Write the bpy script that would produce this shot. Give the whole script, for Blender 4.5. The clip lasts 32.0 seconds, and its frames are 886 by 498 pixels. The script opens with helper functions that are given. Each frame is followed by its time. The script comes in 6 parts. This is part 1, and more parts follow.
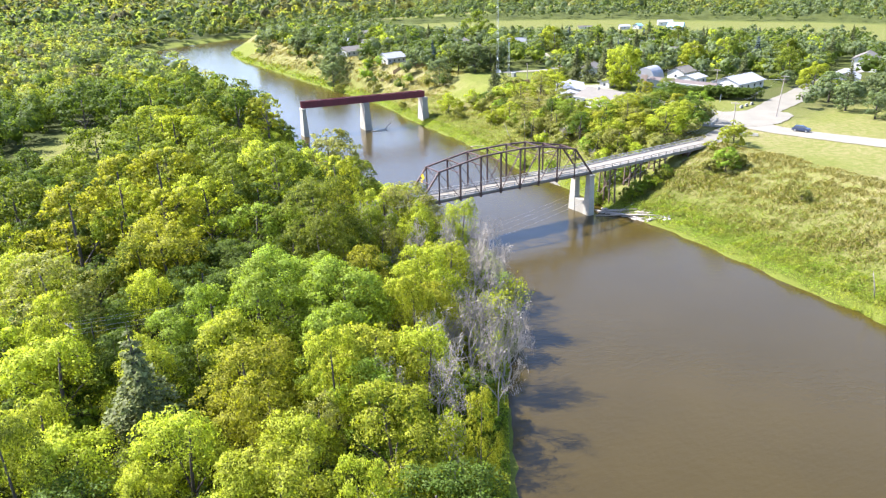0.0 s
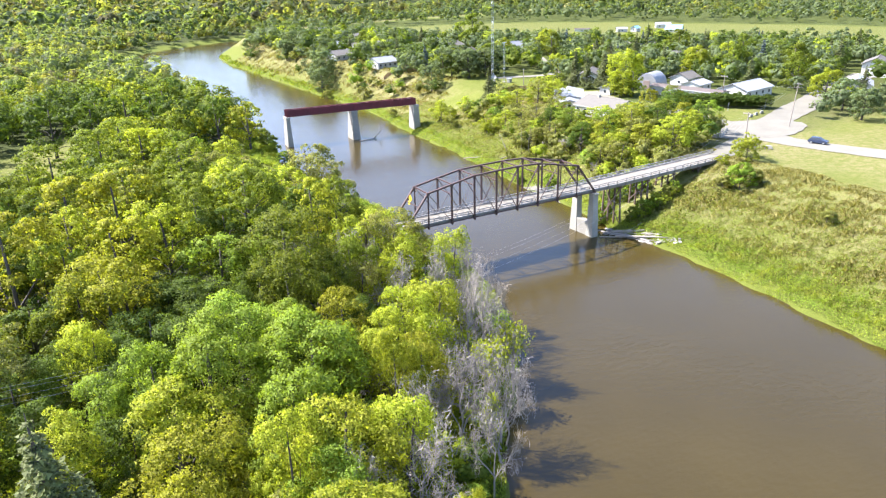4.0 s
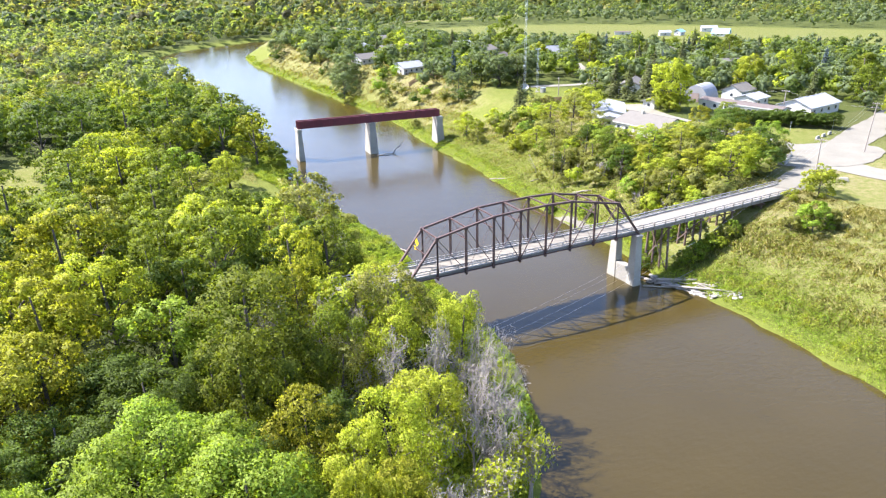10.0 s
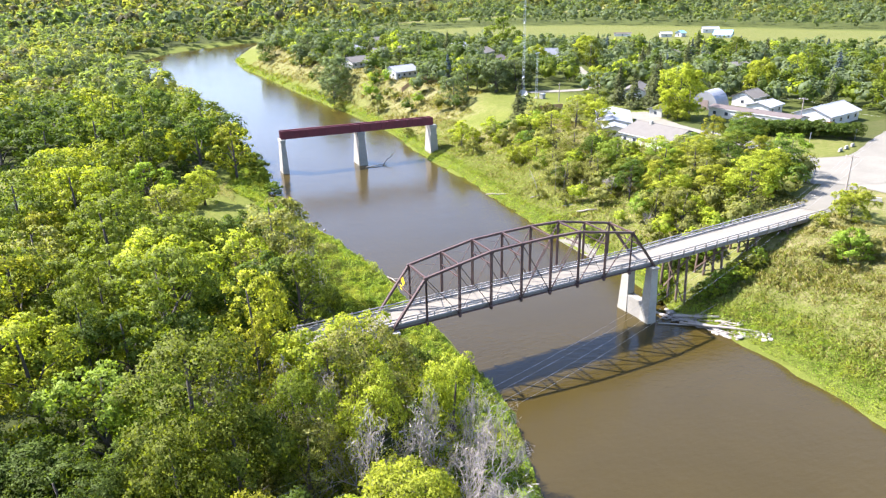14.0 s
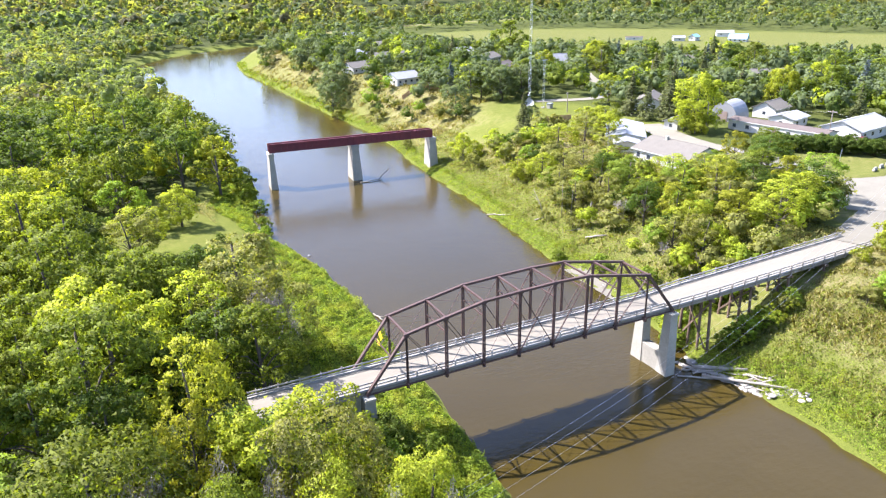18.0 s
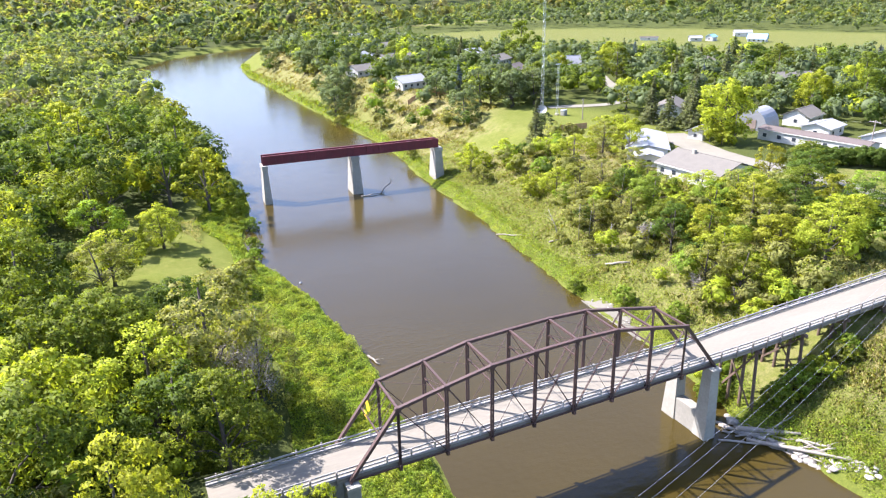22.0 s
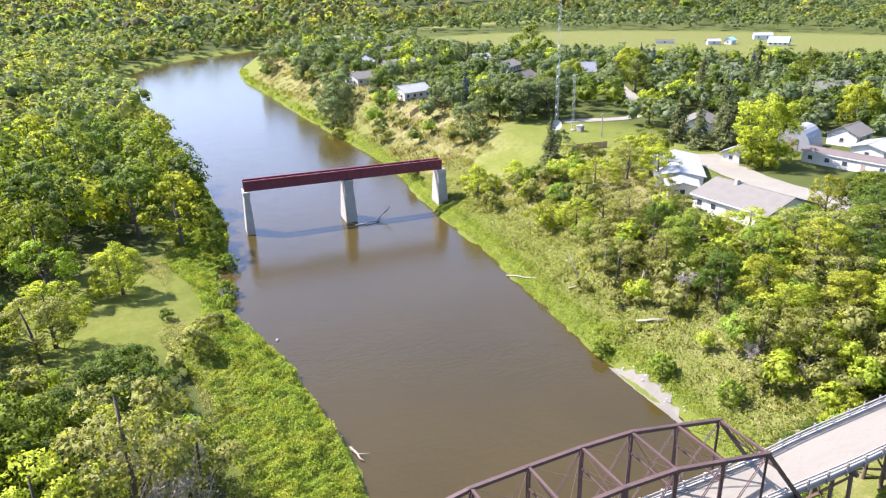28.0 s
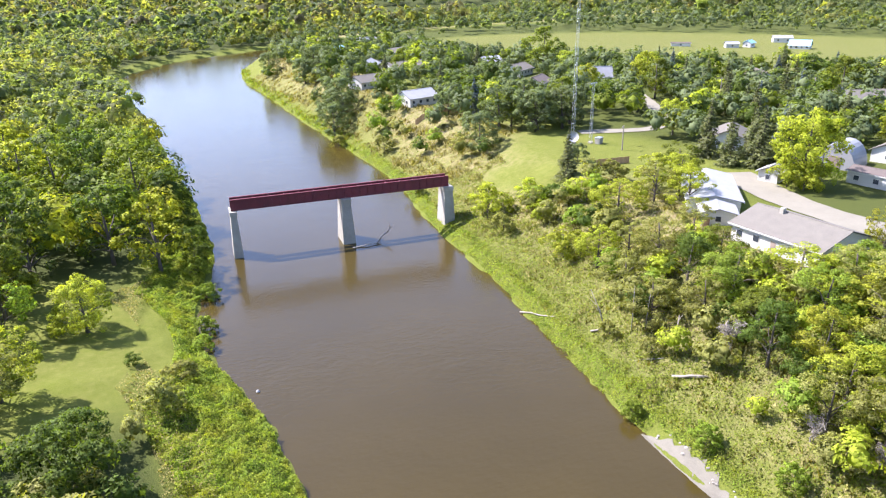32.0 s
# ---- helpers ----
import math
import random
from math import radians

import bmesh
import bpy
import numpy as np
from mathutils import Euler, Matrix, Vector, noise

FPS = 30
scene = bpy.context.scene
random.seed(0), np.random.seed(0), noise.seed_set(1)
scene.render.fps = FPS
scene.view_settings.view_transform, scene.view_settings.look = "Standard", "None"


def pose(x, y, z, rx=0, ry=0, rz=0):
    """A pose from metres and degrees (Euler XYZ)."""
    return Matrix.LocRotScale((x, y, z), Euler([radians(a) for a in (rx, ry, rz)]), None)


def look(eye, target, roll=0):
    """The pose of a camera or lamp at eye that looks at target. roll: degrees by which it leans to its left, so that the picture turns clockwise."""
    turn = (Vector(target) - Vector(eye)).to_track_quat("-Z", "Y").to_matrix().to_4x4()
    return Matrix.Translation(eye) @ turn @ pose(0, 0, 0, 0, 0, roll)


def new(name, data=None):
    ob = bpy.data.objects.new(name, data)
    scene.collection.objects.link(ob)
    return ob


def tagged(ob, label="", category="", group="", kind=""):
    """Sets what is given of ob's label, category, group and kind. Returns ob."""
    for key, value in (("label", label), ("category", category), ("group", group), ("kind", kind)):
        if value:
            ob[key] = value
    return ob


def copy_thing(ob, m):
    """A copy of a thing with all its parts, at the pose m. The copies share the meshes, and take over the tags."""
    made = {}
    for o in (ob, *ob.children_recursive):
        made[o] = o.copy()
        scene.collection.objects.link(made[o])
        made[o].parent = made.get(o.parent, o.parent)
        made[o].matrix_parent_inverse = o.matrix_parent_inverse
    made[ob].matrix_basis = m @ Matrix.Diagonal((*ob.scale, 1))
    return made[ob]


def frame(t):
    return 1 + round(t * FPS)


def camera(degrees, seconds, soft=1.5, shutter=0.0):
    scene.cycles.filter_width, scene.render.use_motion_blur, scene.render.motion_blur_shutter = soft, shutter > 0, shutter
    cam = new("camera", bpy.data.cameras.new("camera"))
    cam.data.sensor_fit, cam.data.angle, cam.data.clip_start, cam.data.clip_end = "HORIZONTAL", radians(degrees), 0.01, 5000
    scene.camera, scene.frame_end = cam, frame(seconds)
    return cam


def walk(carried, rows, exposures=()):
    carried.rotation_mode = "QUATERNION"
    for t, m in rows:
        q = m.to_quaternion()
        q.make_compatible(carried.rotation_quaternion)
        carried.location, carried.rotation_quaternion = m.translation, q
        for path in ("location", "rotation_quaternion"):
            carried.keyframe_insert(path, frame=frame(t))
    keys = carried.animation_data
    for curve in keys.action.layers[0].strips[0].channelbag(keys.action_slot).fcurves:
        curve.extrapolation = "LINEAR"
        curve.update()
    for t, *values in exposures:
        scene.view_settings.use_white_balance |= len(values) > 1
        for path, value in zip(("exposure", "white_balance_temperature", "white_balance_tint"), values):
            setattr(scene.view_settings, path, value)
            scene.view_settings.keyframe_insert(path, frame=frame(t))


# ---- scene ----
cam = camera(65.0, 32.0, soft=1.25)
PATH = [
    (0, (-59.015, -116.759, 51.588), (-58.115, -115.127, 50.862), -1.5),
    (1.2, (-57.143, -112.998, 51.552), (-56.231, -111.372, 50.827), -1.3),
    (2.5, (-54.599, -109.236, 51.436), (-53.682, -107.612, 50.715), -1.4),
    (5, (-48.87, -102.243, 51.426), (-47.969, -100.611, 50.702), -1.6),
    (6, (-46.39, -99.2, 51.536), (-45.508, -97.557, 50.813), -1.6),
    (7.5, (-42.513, -94.902, 51.636), (-41.652, -93.246, 50.915), -1.5),
    (9, (-39.193, -90.217, 51.828), (-38.355, -88.55, 51.106), -1.4),
    (10, (-37.452, -87.118, 51.787), (-36.622, -85.448, 51.065), -1.2),
    (12, (-34.102, -80.404, 51.533), (-33.269, -78.734, 50.812), -1.2),
    (13, (-32.218, -77.297, 51.566), (-31.383, -75.629, 50.843), -1.3),
    (14, (-29.976, -74.41, 51.742), (-29.138, -72.744, 51.02), -1.2),
    (16.5, (-23.888, -67.568, 51.919), (-23.062, -65.894, 51.202), -1.2),
    (19, (-19.168, -59.616, 51.988), (-18.359, -57.934, 51.27), -1.2),
    (21.5, (-14.747, -51.966, 51.954), (-13.953, -50.277, 51.236), -1.3),
    (23, (-11.8, -47.291, 52.065), (-11.015, -45.598, 51.345), -1.5),
    (24, (-10.018, -44.087, 52.082), (-9.233, -42.393, 51.365), -1.5),
    (25.5, (-7.103, -39.639, 52.217), (-6.327, -37.941, 51.499), -1.3),
    (28, (-3.855, -31.798, 52.573), (-3.084, -30.098, 51.855), -1.5),
    (29, (-2.192, -28.416, 52.537), (-1.422, -26.715, 51.82), -1.4),
    (30.5, (0.631, -23.064, 52.688), (1.398, -21.365, 51.961), -1.5),
    (31, (1.473, -21.4, 52.704), (2.24, -19.7, 51.981), -1.3),
    (31.5, (2.176, -19.668, 52.714), (2.94, -17.967, 51.992), -1.2),
    (32, (2.745, -17.878, 52.699), (3.498, -16.171, 51.979), -1.2),
]
walk(cam, [(t, look(eye, target, roll)) for t, eye, target, roll in PATH], exposures=[(0, 1.86, 5850, 20), (14, 1.84, 5850, 22), (24, 1.73, 5850, 24), (32, 1.66, 5850, 26)])

# ---- light ----
SUN_AZ, SUN_EL = -46.0, 50.0        # degrees: clockwise from +y, above the horizon
world = bpy.data.worlds.new("world")
scene.world = world
world.use_nodes = True
sky = world.node_tree.nodes.new("ShaderNodeTexSky")
sky.sky_type = 'NISHITA'
sky.sun_disc = False
sky.sun_elevation = radians(SUN_EL)
sky.sun_rotation = radians(SUN_AZ)
sky.air_density, sky.dust_density, sky.ozone_density = 1.0, 1.2, 1.5
world.node_tree.links.new(sky.outputs[0], world.node_tree.nodes["Background"].inputs[0])
world.node_tree.nodes["Background"].inputs[1].default_value = 0.125
sun = new("sun", bpy.data.lights.new("sun", 'SUN'))
sun.data.energy, sun.data.angle, sun.data.color = 4.9, radians(0.6), (1.0, 0.94, 0.84)
_az, _el = radians(SUN_AZ), radians(SUN_EL)
SUN_DIR = Vector((math.sin(_az) * math.cos(_el), math.cos(_az) * math.cos(_el), math.sin(_el)))
sun.matrix_world = look(SUN_DIR * 300, (0, 0, 0))

# ---- mesh helpers ----
class Build:
    """Collects verts and faces of one mesh."""
    def __init__(self):
        self.v, self.f = [], []

    def add(self, verts, faces):
        n = len(self.v)
        self.v.extend(tuple(p) for p in verts)
        self.f.extend(tuple(i + n for i in q) for q in faces)

    def box(self, c, s, m=None, taper=1.0, bevel=0.0):
        x, y, z = s[0] / 2, s[1] / 2, s[2] / 2
        if bevel > 0:
            b = min(bevel, x * .8, y * .8, z * .8)
            pts = []
            for k, (dz, ins) in enumerate(((-z, b), (-z + b, 0), (z - b, 0), (z, b))):
                t = 1.0 if k < 2 else taper
                ax, ay = (x - ins) * t, (y - ins) * t
                for px, py in ((-ax, -ay + b), (-ax + b, -ay), (ax - b, -ay), (ax, -ay + b), (ax, ay - b), (ax - b, ay), (-ax + b, ay), (-ax, ay - b)):
                    pts.append((px, py, dz))
            faces = [tuple(range(7, -1, -1)), tuple(range(24, 32))]
            for r in range(3):
                for i in range(8):
                    j = (i + 1) % 8
                    faces.append((r * 8 + i, r * 8 + j, r * 8 + 8 + j, r * 8 + 8 + i))
        else:
            pts = [(px * (taper if pz > 0 else 1), py * (taper if pz > 0 else 1), pz) for pz in (-z, z) for px, py in ((-x, -y), (x, -y), (x, y), (-x, y))]
            faces = [(3, 2, 1, 0), (4, 5, 6, 7), (0, 1, 5, 4), (1, 2, 6, 5), (2, 3, 7, 6), (3, 0, 4, 7)]
        out = []
        for p in pts:
            p = Vector(p)
            if m is not None:
                p = m @ p
            out.append((p[0] + c[0], p[1] + c[1], p[2] + c[2]))
        self.add(out, faces)
        return self

    def beam(self, a, b, w, h, up=(0, 0, 1)):
        """A bar of section w by h from a to b."""
        a, b = Vector(a), Vector(b)
        d = (b - a).normalized()
        up = Vector(up)
        if abs(d.dot(up)) > 0.98:
            up = Vector((1, 0, 0))
        s = d.cross(up).normalized()
        u = s.cross(d)
        pts = [p + s * (i * w / 2) + u * (j * h / 2) for p in (a, b) for i, j in ((-1, -1), (1, -1), (1, 1), (-1, 1))]
        self.add(pts, [(0, 1, 2, 3), (7, 6, 5, 4), (0, 4, 5, 1), (1, 5, 6, 2), (2, 6, 7, 3), (3, 7, 4, 0)])
        return self

    def tube(self, pts, radii, n=6, caps=True):
        rings = []
        pts = [Vector(p) for p in pts]
        for i, p in enumerate(pts):
            d = (pts[min(i + 1, len(pts) - 1)] - pts[max(i - 1, 0)]).normalized()
            a = Vector((1, 0, 0)) if abs(d.x) < 0.8 else Vector((0, 1, 0))
            s = d.cross(a).normalized()
            u = d.cross(s)
            rings.append([p + (s * math.cos(2 * math.pi * k / n) + u * math.sin(2 * math.pi * k / n)) * radii[i] for k in range(n)])
        faces = []
        for r in range(len(rings) - 1):
            for k in range(n):
                j = (k + 1) % n
                faces.append((r * n + k, r * n + j, r * n + n + j, r * n + n + k))
        if caps:
            faces.append(tuple(range(n - 1, -1, -1)))
            faces.append(tuple(range((len(rings) - 1) * n, len(rings) * n)))
        self.add([p for r in rings for p in r], faces)
        return self

    def sweep(self, pts, w, h):
        """A bar of section w by h along a line of points, in one piece."""
        pts = [Vector(p) for p in pts]
        rows = []
        for i, p in enumerate(pts):
            d = (pts[min(i + 1, len(pts) - 1)] - pts[max(i - 1, 0)]).normalized()
            s = d.cross(Vector((0, 0, 1))).normalized()
            u = s.cross(d)
            rows += [p + s * (a * w / 2) + u * (b * h / 2) for a, b in ((-1, -1), (1, -1), (1, 1), (-1, 1))]
        f = [(0, 1, 2, 3), tuple(len(rows) - 1 - k for k in range(4))]
        for r in range(len(pts) - 1):
            for i in range(4):
                j = (i + 1) % 4
                f.append((r * 4 + i, r * 4 + 4 + i, r * 4 + 4 + j, r * 4 + j))
        self.add(rows, f)
        return self

    def mesh(self, name, mat, smooth=False):
        me = bpy.data.meshes.new(name)
        me.from_pydata(self.v, [], self.f)
        if mat:
            me.materials.append(mat)
        if smooth:
            me.polygons.foreach_set("use_smooth", [True] * len(me.polygons))
        me.update()
        return me


def array_mesh(name, verts, quads, mat, smooth=False, normals=None):
    """A mesh from numpy arrays of verts (n,3) and quads (m,4)."""
    me = bpy.data.meshes.new(name)
    me.vertices.add(len(verts))
    me.vertices.foreach_set("co", np.asarray(verts, dtype=np.float32).ravel())
    k = quads.shape[1]
    me.loops.add(quads.size)
    me.loops.foreach_set("vertex_index", np.asarray(quads, dtype=np.int32).ravel())
    me.polygons.add(len(quads))
    me.polygons.foreach_set("loop_start", np.arange(0, quads.size, k, dtype=np.int32))
    if smooth:
        me.polygons.foreach_set("use_smooth", np.ones(len(quads), dtype=bool))
    me.materials.append(mat)
    me.update(calc_edges=True)
    me.validate()
    if normals is not None:
        nn = normals / np.maximum(np.linalg.norm(normals, axis=1, keepdims=True), 1e-6)
        me.attributes.new("custom_normal", 'FLOAT_VECTOR', 'POINT').data.foreach_set("vector", (nn if len(nn) == len(verts) else np.repeat(nn, quads.shape[1], 0)).astype(np.float32).ravel())
    return me


def thing(name, label, category, group="", kind="", at=None):
    ob = new(name)
    ob.empty_display_size = 0.3
    if at is not None:
        ob.matrix_basis = at
    return tagged(ob, label, category, group, kind)


def part(name, build, mat, parent, label="", smooth=False):
    """One mesh object under a thing or a part."""
    me = build.mesh(name, mat, smooth) if isinstance(build, Build) else build
    ob = new(name, me)
    ob.parent = parent
    if label:
        tagged(ob, label)
    return ob


def solo(name, build, mat, label, category, group="", kind="", smooth=False):
    me = build.mesh(name, mat, smooth) if isinstance(build, Build) else build
    return tagged(new(name, me), label, category, group, kind)

# ---- materials ----
def nodes_of(name):
    m = bpy.data.materials.new(name)
    m.use_nodes = True
    nt = m.node_tree
    return m, nt, nt.nodes["Principled BSDF"], nt.nodes["Material Output"]


def node(nt, kind, **inputs):
    n = nt.nodes.new(kind)
    for k, v in inputs.items():
        n.inputs[k.replace("_", " ")].default_value = v
    return n


def ramp(nt, fac, *stops):
    r = nt.nodes.new("ShaderNodeValToRGB")
    els = r.color_ramp.elements
    while len(els) < len(stops):
        els.new(0.5)
    for e, (p, c) in zip(els, stops):
        e.position, e.color = p, (*c, 1)
    nt.links.new(fac, r.inputs[0])
    return r.outputs[0]


def mixc(nt, fac, a, b, how='MIX'):
    n = nt.nodes.new("ShaderNodeMix")
    n.data_type, n.blend_type = 'RGBA', how
    for sock, val in ((n.inputs[0], fac), (n.inputs[6], a), (n.inputs[7], b)):
        if isinstance(val, (int, float)):
            sock.default_value = val
        elif isinstance(val, tuple):
            sock.default_value = (*val, 1)
        else:
            nt.links.new(val, sock)
    return n.outputs[2]


def noise_of(nt, scale, detail=4, rough=0.6, coord="Object", stretch=None):
    tc = nt.nodes.new("ShaderNodeTexCoord")
    src = tc.outputs[coord]
    if stretch:
        mp = nt.nodes.new("ShaderNodeMapping")
        mp.inputs["Scale"].default_value = stretch
        nt.links.new(src, mp.inputs["Vector"])
        src = mp.outputs[0]
    n = node(nt, "ShaderNodeTexNoise", Scale=scale, Detail=detail, Roughness=rough)
    nt.links.new(src, n.inputs["Vector"])
    return n.outputs["Fac"]


def bumpy(nt, bsdf, height, strength, dist):
    b = node(nt, "ShaderNodeBump", Strength=strength, Distance=dist)
    nt.links.new(height, b.inputs["Height"])
    nt.links.new(b.outputs[0], bsdf.inputs["Normal"])


def worn(name, base, dark, rough=0.8, scale=1.2, fine=14.0, metal=0.0, amount=0.6, bump=0.25, dist=0.02, stretch=None, each=0.12):
    """A painted, timber, stone or metal surface with stains and grain at two scales."""
    m, nt, b, out = nodes_of(name)
    big = noise_of(nt, scale, 5, 0.65, stretch=stretch)
    small = noise_of(nt, fine, 4, 0.7, stretch=stretch)
    c = mixc(nt, ramp(nt, big, (0.35, (0, 0, 0)), (0.72, (1, 1, 1))), base, dark)
    c = mixc(nt, amount, c, ramp(nt, small, (0.25, dark), (0.7, base)))
    oi = nt.nodes.new("ShaderNodeObjectInfo")
    hv = node(nt, "ShaderNodeHueSaturation")
    mr = node(nt, "ShaderNodeMapRange")
    mr.inputs[3].default_value, mr.inputs[4].default_value = 1 - each, 1 + each
    nt.links.new(oi.outputs["Random"], mr.inputs[0])
    nt.links.new(mr.outputs[0], hv.inputs["Value"])
    nt.links.new(c, hv.inputs["Color"])
    nt.links.new(hv.outputs[0], b.inputs["Base Color"])
    b.inputs["Roughness"].default_value, b.inputs["Metallic"].default_value = rough, metal
    bumpy(nt, b, small, bump, dist)
    return m


def leafy(name, light, dark, back, rough=0.6, through_part=0.44):
    """Foliage: each leaf clump has its own tone; light passes through."""
    m, nt, b, out = nodes_of(name)
    geo = nt.nodes.new("ShaderNodeNewGeometry")
    oi = nt.nodes.new("ShaderNodeObjectInfo")
    c = ramp(nt, geo.outputs["Random Per Island"], (0.0, tuple(0.8 * v for v in dark)), (0.45, tuple(0.4 * a + 0.6 * b for a, b in zip(dark, light))), (1.0, tuple(min(1, v * 1.15) for v in light)))
    big = noise_of(nt, 0.35, 3)
    c = mixc(nt, ramp(nt, big, (0.4, (0, 0, 0)), (0.75, (0.6, 0.6, 0.6))), c, back)
    hv = node(nt, "ShaderNodeHueSaturation")
    for sock, lo, hi in (("Value", 0.84, 1.16), ("Hue", 0.490, 0.501)):
        mr = node(nt, "ShaderNodeMapRange")
        mr.inputs[3].default_value, mr.inputs[4].default_value = lo, hi
        nt.links.new(oi.outputs["Random"], mr.inputs[0])
        nt.links.new(mr.outputs[0], hv.inputs[sock])
    nt.links.new(c, hv.inputs["Color"])
    nt.links.new(hv.outputs[0], b.inputs["Base Color"])
    b.inputs["Roughness"].default_value = rough
    b.inputs["Specular IOR Level"].default_value = 0.12
    tr = nt.nodes.new("ShaderNodeBsdfTranslucent")
    nt.links.new(mixc(nt, 1.0, hv.outputs[0], (1.65, 1.70, 0.42), 'MULTIPLY'), tr.inputs[0])
    mx = node(nt, "ShaderNodeMixShader")
    mx.inputs[0].default_value = through_part
    nt.links.new(b.outputs[0], mx.inputs[1])
    nt.links.new(tr.outputs[0], mx.inputs[2])
    nt.links.new(mx.outputs[0], out.inputs[0])
    return m


LEAF = {
    "yellow": leafy("leaf_yellow", (0.345, 0.4, 0.036), (0.159, 0.184, 0.017), (0.269, 0.312, 0.028)),
    "green": leafy("leaf_green", (0.232, 0.325, 0.038), (0.107, 0.15, 0.017), (0.181, 0.254, 0.03)),
    "olive": leafy("leaf_olive", (0.168, 0.212, 0.026), (0.077, 0.098, 0.012), (0.131, 0.165, 0.02)),
    "dark": leafy("leaf_dark", (0.104, 0.158, 0.026), (0.048, 0.073, 0.012), (0.081, 0.123, 0.02)),
    "gold": leafy("leaf_gold", (0.305, 0.322, 0.03), (0.14, 0.148, 0.014), (0.238, 0.251, 0.023)),
    "pale": leafy("leaf_pale", (0.275, 0.29, 0.078), (0.127, 0.133, 0.036), (0.215, 0.226, 0.061)),
    "spruce": leafy("leaf_spruce", (0.15, 0.172, 0.062), (0.075, 0.086, 0.031), (0.12, 0.138, 0.05), through_part=0.25),
    "bluespruce": leafy("leaf_blue_spruce", (0.118, 0.153, 0.143), (0.054, 0.076, 0.088), (0.078, 0.105, 0.105), through_part=0.15),
    # Oak green, with blue raised to stand in for distance haze.
    "town": leafy("leaf_oak", (0.15, 0.195, 0.085), (0.102, 0.133, 0.058), (0.129, 0.168, 0.073), through_part=0.35),
    "weed": leafy("leaf_weed", (0.215, 0.320, 0.030), (0.085, 0.150, 0.016), (0.340, 0.320, 0.024)),
    "dry": leafy("leaf_dry_grass", (0.301, 0.273, 0.100), (0.174, 0.168, 0.051), (0.237, 0.228, 0.064), through_part=0.3),
    # Distance haze is put into these far leaf colours: paler and bluer.
    "far_mid": leafy("leaf_hazy_green", (0.185, 0.225, 0.095), (0.126, 0.153, 0.065), (0.159, 0.194, 0.082), through_part=0.6),
    "far_dark": leafy("leaf_hazy_dark", (0.135, 0.172, 0.085), (0.092, 0.117, 0.058), (0.116, 0.148, 0.073), through_part=0.6),
    "far_yellow": leafy("leaf_hazy_yellow", (0.225, 0.24, 0.08), (0.153, 0.163, 0.054), (0.194, 0.206, 0.069), through_part=0.6),
    "far_olive": leafy("leaf_hazy_olive", (0.21, 0.205, 0.1), (0.143, 0.139, 0.068), (0.181, 0.176, 0.086), through_part=0.6),
}
BARK = worn("bark", (0.11, 0.09, 0.072), (0.045, 0.038, 0.03), 0.95, 1.5, 9, bump=0.6, dist=0.04)
DEAD = worn("dead_wood", (0.33, 0.295, 0.24), (0.19, 0.165, 0.135), 0.9, 1.2, 9, bump=0.4, dist=0.03)
DRIFT = worn("driftwood", (0.33, 0.295, 0.24), (0.19, 0.168, 0.13), 0.85, 0.8, 6, bump=0.4, dist=0.03)

# ---- ground ----
RIVER = np.array([(-150, -420, 60), (-70, -230, 48), (-9, -111.3, 36.8), (14, -67.3, 31.8), (25.3, -41.2, 23.3), (31.6, -12.4, 20.0), (29.3, -2.5, 17.2), (31.0, 6, 18.8), (32.7, 14, 20.2), (33.6, 35, 19.7),
                  (34.2, 65, 22.0), (32.7, 90, 27), (37.6, 120, 23.6), (41, 168, 27), (38, 266, 28), (36.5, 330, 29.5), (31, 400, 34), (37, 470, 36),
                  (66, 535, 32), (112, 582, 24), (185, 625, 20), (300, 655, 20), (520, 660, 20)])
_t = np.linspace(0, len(RIVER) - 1, 181)
RIV = np.stack([np.interp(_t, np.arange(len(RIVER)), RIVER[:, k]) for k in range(3)], 1)
for _ in range(3):
    RIV[1:-1] = 0.25 * RIV[:-2] + 0.5 * RIV[1:-1] + 0.25 * RIV[2:]


def river_side(x, y):
    """Distance from the water's edge (negative in the water) and which bank (+1 for the town's)."""
    x, y = np.asarray(x, float), np.asarray(y, float)
    best = np.full(x.shape, 1e9)
    side = np.ones(x.shape)
    for a, b in zip(RIV[:-1], RIV[1:]):
        dx, dy = b[0] - a[0], b[1] - a[1]
        t = np.clip(((x - a[0]) * dx + (y - a[1]) * dy) / (dx * dx + dy * dy), 0, 1)
        d = np.hypot(x - a[0] - t * dx, y - a[1] - t * dy) - (a[2] + t * (b[2] - a[2]))
        s = np.where((x - a[0]) * dy - (y - a[1]) * dx > 0, 1.0, -1.0)
        near = d < best
        best, side = np.where(near, d, best), np.where(near, s, side)
    return best, side


def step(v, a, b):
    t = np.clip((v - a) / (b - a), 0, 1)
    return t * t * (3 - 2 * t)


def wave(x, y, k, seed=0):
    """Uneven waves that run in many directions."""
    out = 0.0
    for j in range(6):
        a = seed * 2.4 + j * 1.9 + 0.37 * j * j
        out = out + (0.46 - 0.04 * j) * np.sin(k * (0.7 + 0.27 * j) * (x * math.cos(a) + y * math.sin(a)) + seed * 1.3 + j * 2.1)
    return out


